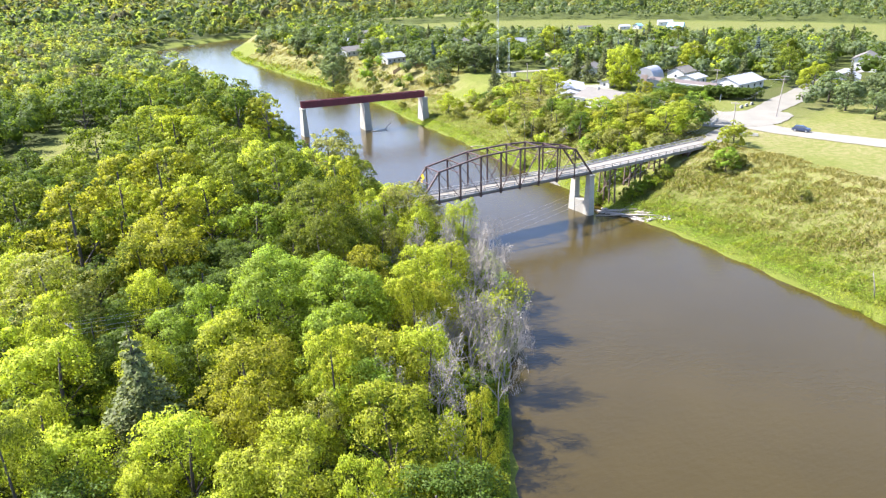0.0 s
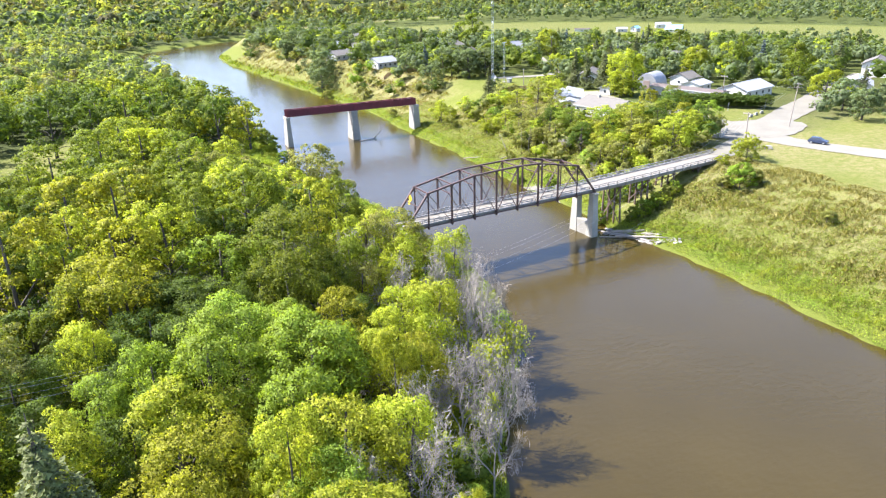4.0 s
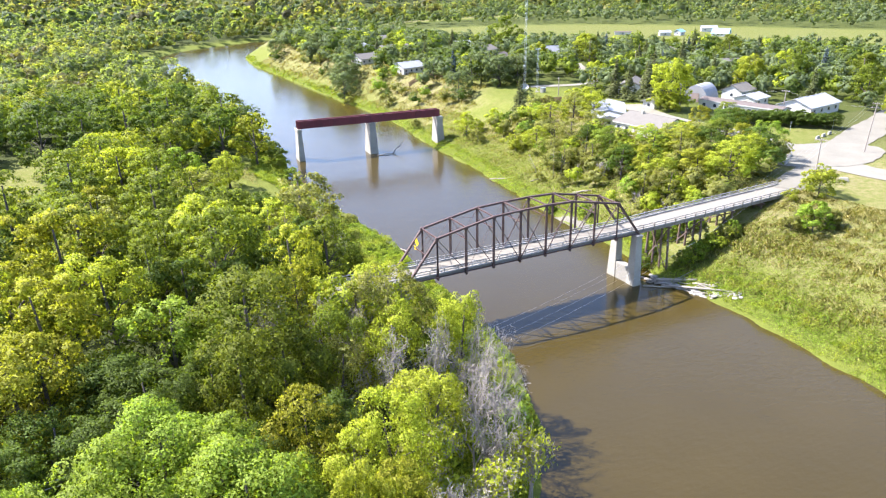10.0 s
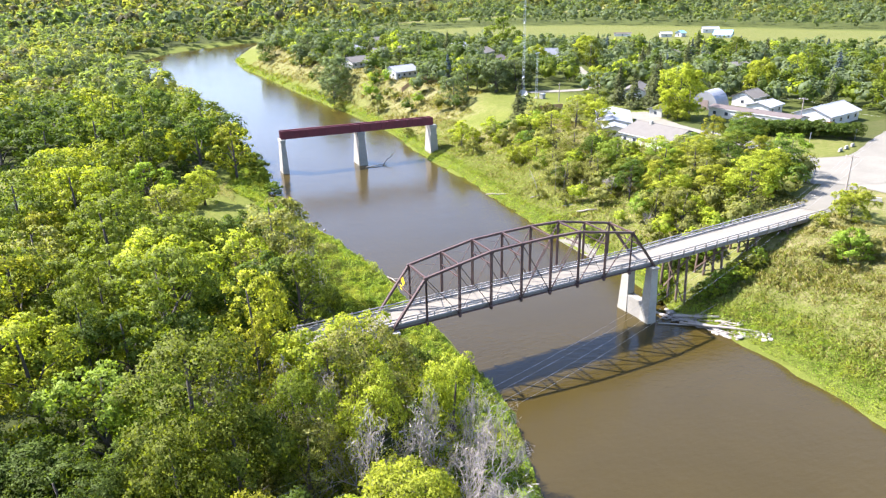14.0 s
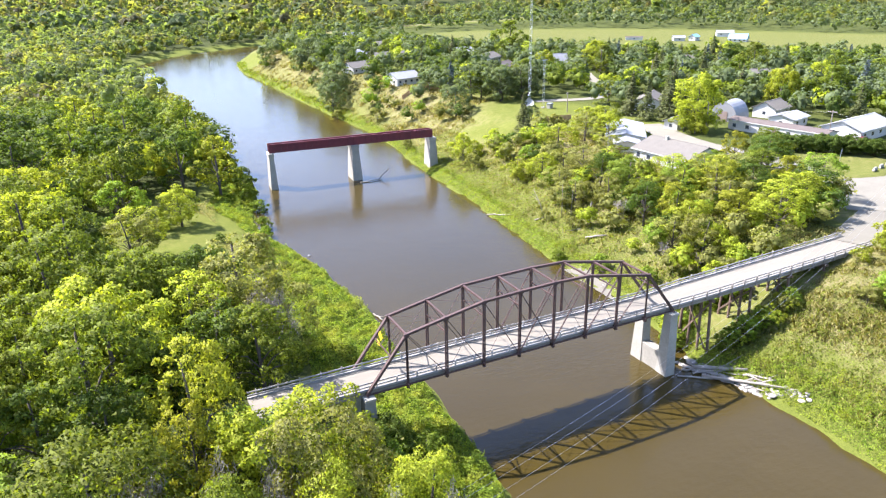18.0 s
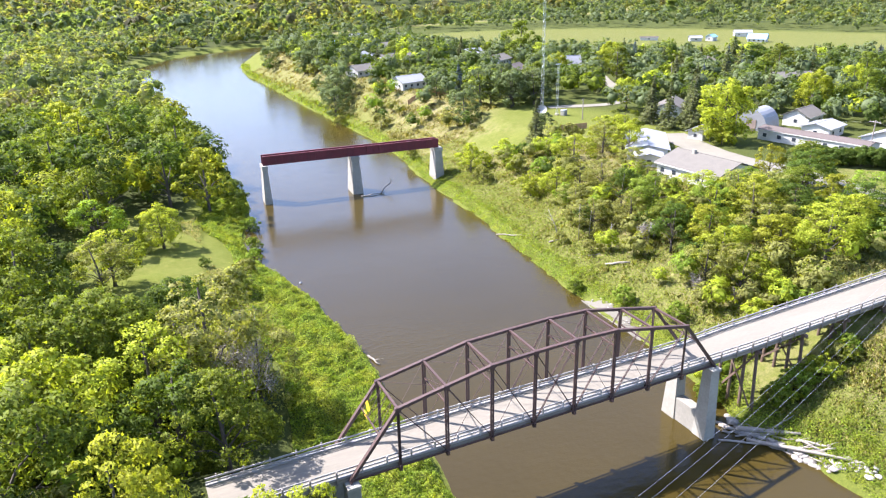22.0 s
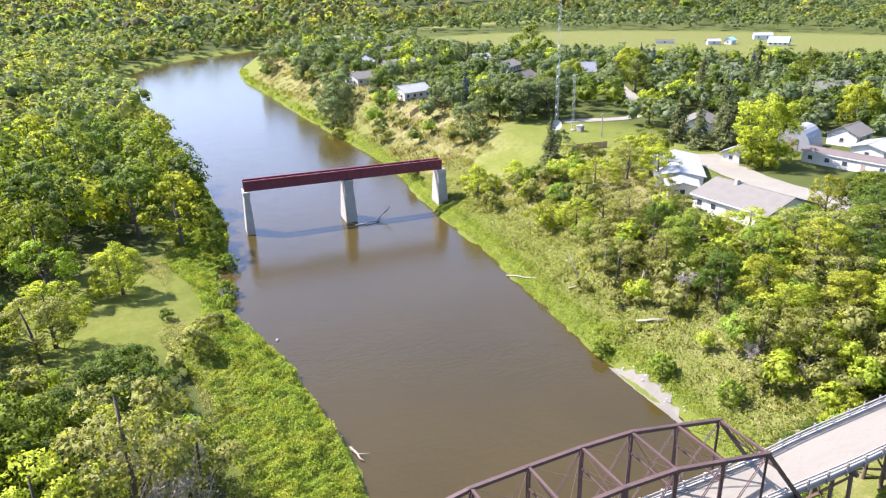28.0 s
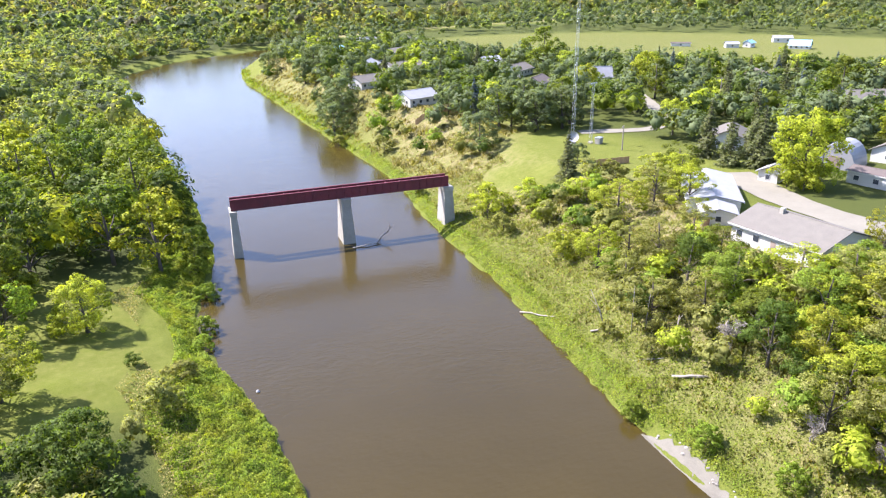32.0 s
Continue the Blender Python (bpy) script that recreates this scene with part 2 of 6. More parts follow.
def ground_z(x, y):
    x, y = np.asarray(x, float), np.asarray(y, float)
    d, s = river_side(x, y)
    d = d + np.where(d < 40, wave(x, y, 0.35, 3) * 0.5 + wave(x, y, 0.9, 1) * 0.25, 0)
    top = 11.2 + 1.1 * step(y, 18, 55)
    stretch = 1.0 - 0.35 * step(y, 150, 220)
    right = np.interp(d / stretch, (-30, -6, 0, 1.2, 8, 20, 30, 36), (-3, -1.5, -0.1, 0.8, 3.0, 7.4, 10.9, 11.3)) / 11.3 * top
    right = right - 4.0 * step(d, 120, 350)
    left = np.interp(d, (-30, -6, 0, 1.0, 4, 12, 25, 60, 200), (-3, -1.5, -0.1, 0.7, 1.5, 2.4, 3.6, 5.0, 6.0))
    ramp_z = 9.6 - np.maximum(np.abs(y - 2.6) - 3.6, 0) * 0.6
    left = np.where((x < -9) & (s < 0), np.maximum(left, ramp_z * step(-x, 8.8, 9.6) * (1 - step(-x, 42, 75))), left)
    right = right + np.where(y < -8, 0.7 * step(d, 30.0, 31.0) - 0.7 * step(d, 24, 30), 0) * step(-y, 8, 18)
    z = np.where(s > 0, right, left)
    z = z + np.where((d > 1) & (d < 32), wave(x, y, 0.5, 5) * 0.16 + wave(x, y, 1.3, 2) * 0.08, 0)
    ahead = 0.45 * x + 0.89 * y
    z = z + 95 * step(ahead, 620, 1900) + 60 * step(ahead, 1500, 2600)
    z = z + 45 * step(-x + 0.2 * y, 220, 800) * step(d, 30, 200)
    return z + np.where(d > 300, wave(x, y, 0.012, 4) * 5 * step(d, 300, 700), 0)


def axis(*spans):
    out = [spans[0][0]]
    for a, b, stp in spans:
        n = max(1, int(round((b - a) / stp)))
        out.extend(a + (b - a) * (i + 1) / n for i in range(n))
    return np.array(out)


GX = axis((-2400, -500, 60), (-500, -100, 14), (-100, -20, 3), (-20, 115, 1.3), (115, 180, 4), (180, 700, 14), (700, 3000, 70))
GY = axis((-500, -130, 14), (-130, -80, 4), (-80, 140, 1.4), (140, 320, 5), (320, 800, 14), (800, 3400, 65))
gx, gy = np.meshgrid(GX, GY)
gz = ground_z(gx, gy)
gd, gs = river_side(gx, gy)


def blob(x, y, cx, cy, rx, ry, soft=0.35, turn=0.0):
    c, s = math.cos(turn), math.sin(turn)
    u, v = ((x - cx) * c + (y - cy) * s) / rx, (-(x - cx) * s + (y - cy) * c) / ry
    return 1 - step(np.hypot(u, v), 1 - soft, 1 + soft)


def lawn_mask(x, y):
    m = np.zeros(np.shape(x))
    for a in ((108, 121, 18, 27, .5, .25), (110, -28, 22, 20, .4, 0), (-12, 90, 13, 24, .4, .15), (-14, 74, 9, 11, .4, 0), (-55, 118, 14, 36, .5, -.3), (355, 305, 215, 122, .10, -.80),
              (122, 84, 14, 9, .3, -.5), (123, 100, 9, 11, .35, 0), (86, 118, 7, 14, .5, .2), (128, 36, 14, 9, .3, .4), (150, -8, 34, 18, .3, 0), (76, 430, 7, 32, .4, -.1)):
        m = np.maximum(m, blob(x, y, *a))
    return m


lawn = lawn_mask(gx, gy)
dry = np.where(gs > 0, step(gd, 3, 6.5) * (1 - step(gd, 34, 44)) * (0.55 + 0.05 * (1 - step(gy, -12, 12)) + 0.30 * step(gy, 32, 50) + 0.25 * wave(gx, gy, 0.12, 8)).clip(0, 1) , 0) * (1 - lawn)
dry = np.maximum(dry, np.where(gs > 0, step(gy, 700, 900) * (0.35 + 0.4 * (wave(gx, gy, 0.01, 6) > 0.2)), 0))
wood = np.where(gs < 0, step(gd, 11, 16), np.maximum(step(gd, 45, 60) * 0.75 * step(gy + 0.5 * gx, 60, 110), 0.35 * step(gd, 12, 18) * (gy > 8) * (gy < 60))) * (1 - lawn)
dry = dry * (0.55 + 0.45 * step(gd, 6, 16))
ny, nx = gx.shape
idx = np.arange(nx * ny).reshape(ny, nx)
quads = np.stack([idx[:-1, :-1], idx[:-1, 1:], idx[1:, 1:], idx[1:, :-1]], -1).reshape(-1, 4)


def ground_material():
    m, nt, b, out = nodes_of("ground_grass")
    big, mid, fine = noise_of(nt, 0.06, 4), noise_of(nt, 0.7, 5, 0.7), noise_of(nt, 6.0, 4, 0.75)
    lush = mixc(nt, mid, ramp(nt, fine, (0.3, (0.055, 0.074, 0.012)), (0.7, (0.120, 0.142, 0.024))), ramp(nt, fine, (0.3, (0.09, 0.11, 0.018)), (0.7, (0.18, 0.20, 0.034))))
    tan = mixc(nt, ramp(nt, mid, (0.42, (0, 0, 0)), (0.58, (1, 1, 1))), ramp(nt, fine, (0.3, (0.095, 0.107, 0.027)), (0.7, (0.205, 0.20, 0.056))),
               ramp(nt, fine, (0.3, (0.18, 0.148, 0.072)), (0.7, (0.30, 0.25, 0.13))))
    mown = mixc(nt, ramp(nt, mixc(nt, 0.5, big, mid), (0.35, (0, 0, 0)), (0.65, (1, 1, 1))), ramp(nt, fine, (0.3, (0.082, 0.106, 0.014)), (0.7, (0.138, 0.160, 0.024))),
                ramp(nt, mid, (0.3, (0.112, 0.126, 0.024)), (0.7, (0.168, 0.170, 0.042))))
    # Forest floor, coloured darker still to deepen the shade between crowns.
    floor = ramp(nt, fine, (0.3, (0.028, 0.037, 0.011)), (0.7, (0.066, 0.080, 0.021)))
    c = lush
    for name, col in (("dry", tan), ("wood", floor), ("lawn", mown)):
        at = nt.nodes.new("ShaderNodeAttribute")
        at.attribute_name = name
        c = mixc(nt, at.outputs["Fac"], c, col)
    nt.links.new(c, b.inputs["Base Color"])
    b.inputs["Roughness"].default_value = 1.0
    b.inputs["Specular IOR Level"].default_value = 0.1
    bumpy(nt, b, fine, 0.7, 0.25)
    return m


GROUND = ground_material()
me = array_mesh("ground", np.stack([gx, gy, gz], -1).reshape(-1, 3), quads, GROUND, True)
field = blob(gx, gy, 355, 305, 215, 122, .10, -.80)
dry = np.maximum(dry, field * 0.55)
wood = np.maximum(wood, 0.4 * field)
dry = np.where((gs > 0) & (gy < 0) & (gx < 150), np.maximum(dry * 0.4 * step(gd, 6, 16), step(gd, 4, 18) * (0.66 + 0.22 * wave(gx, gy, 0.13, 4) + 0.10 * wave(gx, gy, 0.31, 2)).clip(0.1, 1)), dry)
dry = np.maximum(dry, 0.6 * blob(gx, gy, -55, 118, 14, 36, .5, -.3))
dry = np.where((gx > 92) & (gy < 45) & (gs > 0), np.maximum(dry, 0.55 + 0.15 * wave(gx, gy, 0.1, 3)), dry)
for name, vals in (("dry", dry), ("wood", wood), ("lawn", lawn * (1 - 0.45 * field) * np.where(gx < -38, 0.5, 1) * np.where(gs > 0, np.where(gy < 45, 0.42, 0.75), 1))):
    me.attributes.new(name, 'FLOAT', 'POINT').data.foreach_set("value", vals.astype(np.float32).ravel())
tagged(new("ground", me), "river valley ground of grass, dry slopes and forest floor", "ground", kind="structure")

# river water
def water_material():
    m, nt, b, out = nodes_of("river_water")
    silt = noise_of(nt, 0.03, 3)
    nt.links.new(ramp(nt, silt, (0.3, (0.038, 0.0275, 0.0055)), (0.7, (0.047, 0.034, 0.0072))), b.inputs["Base Color"])
    b.inputs["Roughness"].default_value = 0.15
    b.inputs["IOR"].default_value = 1.38
    rip = noise_of(nt, 0.9, 4, 0.6, stretch=(0.8, 1.5, 1))
    swell = noise_of(nt, 0.18, 3, 0.55)
    bp = node(nt, "ShaderNodeBump", Strength=0.32, Distance=0.12)
    b2 = node(nt, "ShaderNodeBump", Strength=0.12, Distance=0.5)
    nt.links.new(rip, bp.inputs["Height"])
    nt.links.new(swell, b2.inputs["Height"])
    nt.links.new(bp.outputs[0], b2.inputs["Normal"])
    nt.links.new(b2.outputs[0], b.inputs["Normal"])
    return m


wv, wf = [], []
for i, (cx, cy, w) in enumerate(RIV):
    j, k = max(i - 9, 0), min(i + 9, len(RIV) - 1)
    tx, ty = RIV[k][0] - RIV[j][0], RIV[k][1] - RIV[j][1]
    L = math.hypot(tx, ty)
    px, py = ty / L, -tx / L
    for u in (-1, -0.33, 0.33, 1):
        wv.append((cx + px * (w + 5) * u, cy + py * (w + 5) * u, 0.0))
for i in range(len(RIV) - 1):
    for u in range(3):
        wf.append((i * 4 + u, i * 4 + u + 1, i * 4 + u + 5, i * 4 + u + 4))
solo("river", array_mesh("river", np.array(wv), np.array(wf)[:, ::-1], water_material()), None, "wide slow river of silty brown water reflecting the sky", "river", kind="structure")

# ---- truss bridge ----
STEEL = worn("rusty_truss_steel", (0.088, 0.048, 0.038), (0.044, 0.027, 0.023), 0.65, 0.9, 7, metal=0.0, amount=0.5, bump=0.2, dist=0.01)
DECK = worn("deck_gravel", (0.245, 0.222, 0.168), (0.165, 0.150, 0.114), 0.95, 0.35, 5, amount=0.5, bump=0.3, dist=0.02, stretch=(0.25, 1.4, 1))
RAILP = worn("white_rail_paint", (0.36, 0.35, 0.325), (0.23, 0.215, 0.19), 0.7, 1.0, 8, amount=0.35)
TIMBER = worn("grey_timber", (0.30, 0.27, 0.23), (0.14, 0.12, 0.10), 0.9, 0.8, 6, amount=0.6, stretch=(0.4, 1, 3))
CREO = worn("creosote_timber", (0.175, 0.118, 0.078), (0.085, 0.058, 0.042), 0.9, 0.8, 6, amount=0.6)
CONC = worn("pale_concrete", (0.345, 0.33, 0.27), (0.205, 0.193, 0.152), 0.9, 0.35, 3.0, amount=0.45, bump=0.3, dist=0.03)
SIGNY = worn("yellow_sign", (0.80, 0.58, 0.02), (0.70, 0.48, 0.02), 0.5, 1, 8, amount=0.2)
P = 4.9
YN, YF = 0.0, 5.24
ZB = 9.75


def top_z(i):
    return {1: 15.94, 2: 16.85, 3: 17.72, 4: 17.9, 5: 18.0, 6: 17.84, 7: 16.9, 8: 15.94}[i]


bridge = thing("truss_bridge", "rusty brown steel through-truss road bridge with white rails", "bridge")
for y in (YN, YF):
    for i in range(1, 8):
        part("top_chord", Build().beam((P * i, y, top_z(i)), (P * (i + 1), y, top_z(i + 1)), 0.34, 0.30), STEEL, bridge)
    for a, b in ((0, 1), (9, 8)):
        part("end_post", Build().beam((P * a, y, ZB), (P * b, y, top_z(b)), 0.36, 0.30), STEEL, bridge)
    for i in range(9):
        part("bottom_chord", Build().beam((P * i, y, ZB - 0.1), (P * (i + 1), y, ZB - 0.1), 0.14, 0.16), STEEL, bridge)
    for i in range(1, 9):
        b = Build()
        thin = i in (1, 8)
        w = 0.05 if thin else 0.085
        g = 0.06 if thin else 0.12
        for dx in (-g, g):
            b.beam((P * i + dx, y, ZB - 0.45), (P * i + dx, y, top_z(i)), w, 0.18)
        n = 12
        for k in range(n):
            z0, z1 = ZB + (top_z(i) - ZB) * k / n, ZB + (top_z(i) - ZB) * (k + 1) / n
            sg = 1 if k % 2 else -1
            b.beam((P * i - g * sg, y, z0), (P * i + g * sg, y, z1), 0.05, 0.03, (0, 1, 0))
        part("vertical_post", b, STEEL, bridge)
        part("gusset", Build().box((P * i, y, top_z(i) - 0.08), (0.62, 0.38, 0.5), bevel=0.06), STEEL, bridge)
        part("hanger_foot", Build().box((P * i, y, ZB - 0.42), (0.3, 0.3, 0.34), bevel=0.05), STEEL, bridge)
    for i, j in ((1, 2), (2, 3), (3, 4), (4, 5), (5, 4), (6, 5), (7, 6), (8, 7)):
        b = Build()
        for o in (-0.07, 0.07):
            b.beam((P * i, y + o, top_z(i) - 0.1), (P * j, y + o, ZB - 0.05), 0.05, 0.075)
        part("diagonal", b, STEEL, bridge)
    for i, j in ((5, 6), (6, 7), (4, 3), (3, 2)):
        part("counter_rod", Build().beam((P * i, y, top_z(i) - 0.1), (P * j, y, ZB - 0.05), 0.035, 0.035), STEEL, bridge)
for i in range(1, 9):
    part("top_strut", Build().beam((P * i, YN, top_z(i)), (P * i, YF, top_z(i)), 0.22, 0.20), STEEL, bridge)
    if 2 <= i <= 7:
        b = Build().beam((P * i, YN, top_z(i) - 1.9), (P * i, YF, top_z(i) - 1.9), 0.12, 0.14)
        part("sway_strut", b, STEEL, bridge)
        for s in (0, 1):
            ya, yb = (YN, YF) if s else (YF, YN)
            part("sway_rod", Build().beam((P * i, ya, top_z(i) - 0.1), (P * i, yb, top_z(i) - 1.9), 0.03, 0.03), STEEL, bridge)
    if i < 8:
        for s in (0, 1):
            ya, yb = (YN, YF) if s else (YF, YN)
            part("lateral_rod", Build().beam((P * i, ya, top_z(i)), (P * (i + 1), yb, top_z(i + 1)), 0.03, 0.03), STEEL, bridge)
for i in range(10):
    part("floor_beam", Build().beam((P * i, YN - 0.3, ZB - 0.22), (P * i, YF + 0.3, ZB - 0.22), 0.2, 0.45), STEEL, bridge)
for x0, x1, sx in ((0.9, 1, 1), (8.1, 8, -1)):
    f = 0.62
    xa = P * (f if sx > 0 else 9 - f)
    za = ZB + (top_z(1) - ZB) * f
    part("portal_strut", Build().beam((xa, YN, za), (xa, YF, za), 0.1, 0.16), STEEL, bridge)
    n = 8
    for k in range(n):
        ya, yb = YN + (YF - YN) * k / n, YN + (YF - YN) * (k + 1) / n
        xb = P * (1 if sx > 0 else 8)
        za2 = top_z(1)
        part("portal_brace", Build().beam((xa if k % 2 else xb, ya, za if k % 2 else za2), (xb if k % 2 else xa, yb, za2 if k % 2 else za), 0.04, 0.05), STEEL, bridge)


def deck_z(x):
    return 10.05 if x <= 44.1 else 10.05 + (x - 44.1) * 0.024


def deck_y(x):
    """Near and far edge of the roadway."""
    k = max(0.0, x - 44.1)
    return 0.28 - 0.25 * min(1, k / 6) + 0.012 * k, 4.96 + 0.3 * min(1, k / 6) + 0.012 * k


xs = [-12 + 2.45 * i for i in range(41)]
b = Build()
rows = []
for x0 in xs:
    a0, f0 = deck_y(x0)
    z0 = deck_z(x0)
    rows += [(x0, a0, z0 - .22), (x0, f0, z0 - .22), (x0, f0, z0), (x0, (a0 + f0) / 2, z0 + 0.03), (x0, a0, z0)]
fc = [(0, 1, 2, 3, 4), tuple(len(rows) - 1 - k for k in range(5))]
for r in range(len(xs) - 1):
    for i in range(5):
        j = (i + 1) % 5
        fc.append((r * 5 + i, r * 5 + 5 + i, r * 5 + 5 + j, r * 5 + j))
b.add(rows, fc)
part("deck", b, DECK, bridge, "pale dusty gravel-worn deck")
for k in range(5):
    t = 0.04 + 0.92 * k / 4
    line = [(x0, deck_y(x0)[0] + (deck_y(x0)[1] - deck_y(x0)[0]) * t, deck_z(x0) - .42) for x0 in xs]
    part("stringer", Build().sweep(line, 0.2, 0.38), TIMBER, bridge)
for near in (0, 1):
    def edge(x, off):
        a, f = deck_y(x)
        return a - off if near == 0 else f + off
    for zc, hh in ((0.42, 0.16), (0.82, 0.16)):
        part("guard_rail", Build().sweep([(x0, edge(x0, -0.12), deck_z(x0) + zc) for x0 in xs], 0.07, hh), RAILP, bridge, "white painted guard rail")
    part("kerb_timber", Build().sweep([(x0, edge(x0, -0.05), deck_z(x0) + 0.07) for x0 in xs], 0.2, 0.2), RAILP, bridge)
    x = -11.0
    while x < 85:
        on_truss = -0.5 < x < 44.5
        part("rail_post", Build().box((x, edge(x, -0.02 if on_truss else 0.1), deck_z(x) + (0.42 if on_truss else 0.22)), (0.16, 0.16, 1.0 if on_truss else 1.45), bevel=0.02), RAILP if on_truss else TIMBER, bridge)
        x += 2.45
sg = part("height_sign", Build().box((3.35, 3.95, 14.35), (0.04, 0.95, 0.95), Euler((radians(45), 0, 0)).to_matrix()), SIGNY, bridge, "yellow diamond warning sign")
part("sign_panel", Build().box((3.05, 3.95, 13.55), (0.04, 0.7, 0.6)), SIGNY, bridge, "yellow speed panel")
# trestle bents under the town-side spans
for k, x in enumerate((51.5, 59.5, 67.5, 75.5)):
    a, f = deck_y(x)
    zt = deck_z(x) - 0.62
    part("bent_cap", Build().beam((x, a - 0.4, zt - 0.18), (x, f + 0.4, zt - 0.18), 0.36, 0.36), CREO, bridge, "dark creosoted timber cap")
    for q in range(4):
        yy = a + 0.2 + (f - a - 0.4) * q / 3
        zg = float(ground_z(x, yy)) - 0.4
        lean = (q - 1.5) * 0.035 * (zt - zg)
        part("timber_leg", Build().tube([(x, yy + lean, zg), (x, yy, zt - 0.2)], [0.21, 0.19], 8), CREO, bridge)
    for s in (0, 1):
        zl = max(float(ground_z(x, a)), float(ground_z(x, f))) + 0.5
        part("sway_plank", Build().beam((x - 0.2, a if s else f, zl), (x - 0.2, f if s else a, zt - 0.4), 0.06, 0.24), CREO, bridge)

# concrete piers of the road bridge
def road_pier(cx, label):
    pier = thing("bridge_pier", label, "pier", "piers of the road bridge")
    def col(y0, y1, y0t, y1t):
        b = Build()
        zb, zt = -1.6, 9.2
        hb, ht = 0.85, 0.62
        pts = [(cx - hb, y0, zb), (cx + hb, y0, zb), (cx + hb, y1, zb), (cx - hb, y1, zb), (cx - ht, y0t, zt), (cx + ht, y0t, zt), (cx + ht, y1t, zt), (cx - ht, y1t, zt)]
        b.add(pts, [(3, 2, 1, 0), (4, 5, 6, 7), (0, 1, 5, 4), (1, 2, 6, 5), (2, 3, 7, 6), (3, 0, 4, 7)])
        part("column", b, CONC, pier)
    col(-0.95, 1.15, -0.55, 0.75)
    col(4.2, 6.5, 4.55, 5.85)
    part("web_wall", Build().box((cx, 2.65, 0.75), (1.35, 3.4, 4.7), bevel=0.06), CONC, pier)
    part("cap_beam", Build().box((cx, 2.62, 9.36), (1.3, 6.9, 0.34), bevel=0.05), CONC, pier)
    return pier


road_pier(43.95, "pale concrete two-column bridge pier with a low web wall")
road_pier(0.1, "pale concrete two-column bridge pier hidden by trees")

# ---- old rail bridge ----
MAROON = worn("maroon_girder", (0.15, 0.018, 0.026), (0.07, 0.014, 0.018), 0.6, 0.5, 5, amount=0.4, bump=0.15, dist=0.01)
rail_a, rail_b = Vector((17.9, 122.85, 0)), Vector((64.8, 119.1, 0))
ru = (rail_b - rail_a).normalized()
rn = Vector((-ru.y, ru.x, 0))
RL = (rail_b - rail_a).length
rail = thing("rail_girder_bridge", "disused maroon plate-girder rail bridge on concrete piers", "bridge")
for side in (0, 1):
    o = rn * (2.1 * side)
    for k in (0, 1):
        b = Build()
        p0, p1 = rail_a + ru * (RL / 2 * k + 0.05) + o, rail_a + ru * (RL / 2 * (k + 1) - 0.05) + o
        b.beam(p0 + Vector((0, 0, 11.0)), p1 + Vector((0, 0, 11.0)), 0.05, 2.3)
        part("girder_web", b, MAROON, rail)
        for z in (9.86, 12.14):
            part("flange", Build().beam(p0 + Vector((0, 0, z)), p1 + Vector((0, 0, z)), 0.42, 0.07), MAROON, rail)
        n = 14
        for q in range(n + 1):
            c = p0 + (p1 - p0) * (q / n)
            part("stiffener", Build().box((c.x, c.y, 11.0), (0.07, 0.34, 2.18), Euler((0, 0, math.atan2(ru.y, ru.x))).to_matrix()), MAROON, rail)
for q in range(15):
    c = rail_a + ru * (RL * (q + 0.5) / 15)
    part("cross_frame", Build().beam(c + Vector((0, 0, 11.9)), c + rn * 2.1 + Vector((0, 0, 11.9)), 0.1, 0.1), MAROON, rail)
    part("cross_frame", Build().beam(c + Vector((0, 0, 10.1)), c + rn * 2.1 + Vector((0, 0, 11.9)), 0.07, 0.07), MAROON, rail)


def rail_pier(c, top, wb, wt, tb, tt, base, label):
    """A tapered concrete pier, wide across the track."""
    pier = thing("rail_pier", label, "pier", "piers of the rail bridge")
    b = Build()
    def ring(z, w, t):
        return [c + ru * (a * t / 2) + rn * (1.05 + q * w / 2) + Vector((0, 0, z)) for a, q in ((-1, -1), (1, -1), (1, 1), (-1, 1))]
    levels = [(base, wb, tb), (base + (top - base) * 0.62, wb + (wt - wb) * 0.62, tb + (tt - tb) * 0.62), (top - 0.9, wt, tt)]
    pts = [p for z, w, t in levels for p in ring(z, w, t)]
    f = [(3, 2, 1, 0), (8, 9, 10, 11)]
    for r in range(2):
        for i in range(4):
            j = (i + 1) % 4
            f.append((r * 4 + i, r * 4 + j, r * 4 + 4 + j, r * 4 + 4 + i))
    b.add(pts, f)
    part("shaft", b, CONC, pier)
    b = Build()
    pts = ring(top - 0.9, wt + 0.3, tt + 0.3) + ring(top, wt + 0.3, tt + 0.3)
    b.add(pts, [(3, 2, 1, 0), (4, 5, 6, 7)] + [(i, (i + 1) % 4, (i + 1) % 4 + 4, i + 4) for i in range(4)])
    part("coping", b, CONC, pier)
    return pier


rail_pier(rail_a + ru * 0.4, 9.8, 5.2, 3.9, 2.0, 1.2, -1.5, "slender tapered pale concrete rail pier standing in the water")
rail_pier(rail_a + ru * (RL / 2), 9.8, 6.4, 4.4, 2.9, 1.9, -1.5, "stout stained concrete rail pier with driftwood at its foot")
rail_pier(rail_b - ru * 0.3, 9.8, 5.4, 4.0, 2.6, 1.9, 0.2, "tapered pale concrete rail pier on the grassy bank")

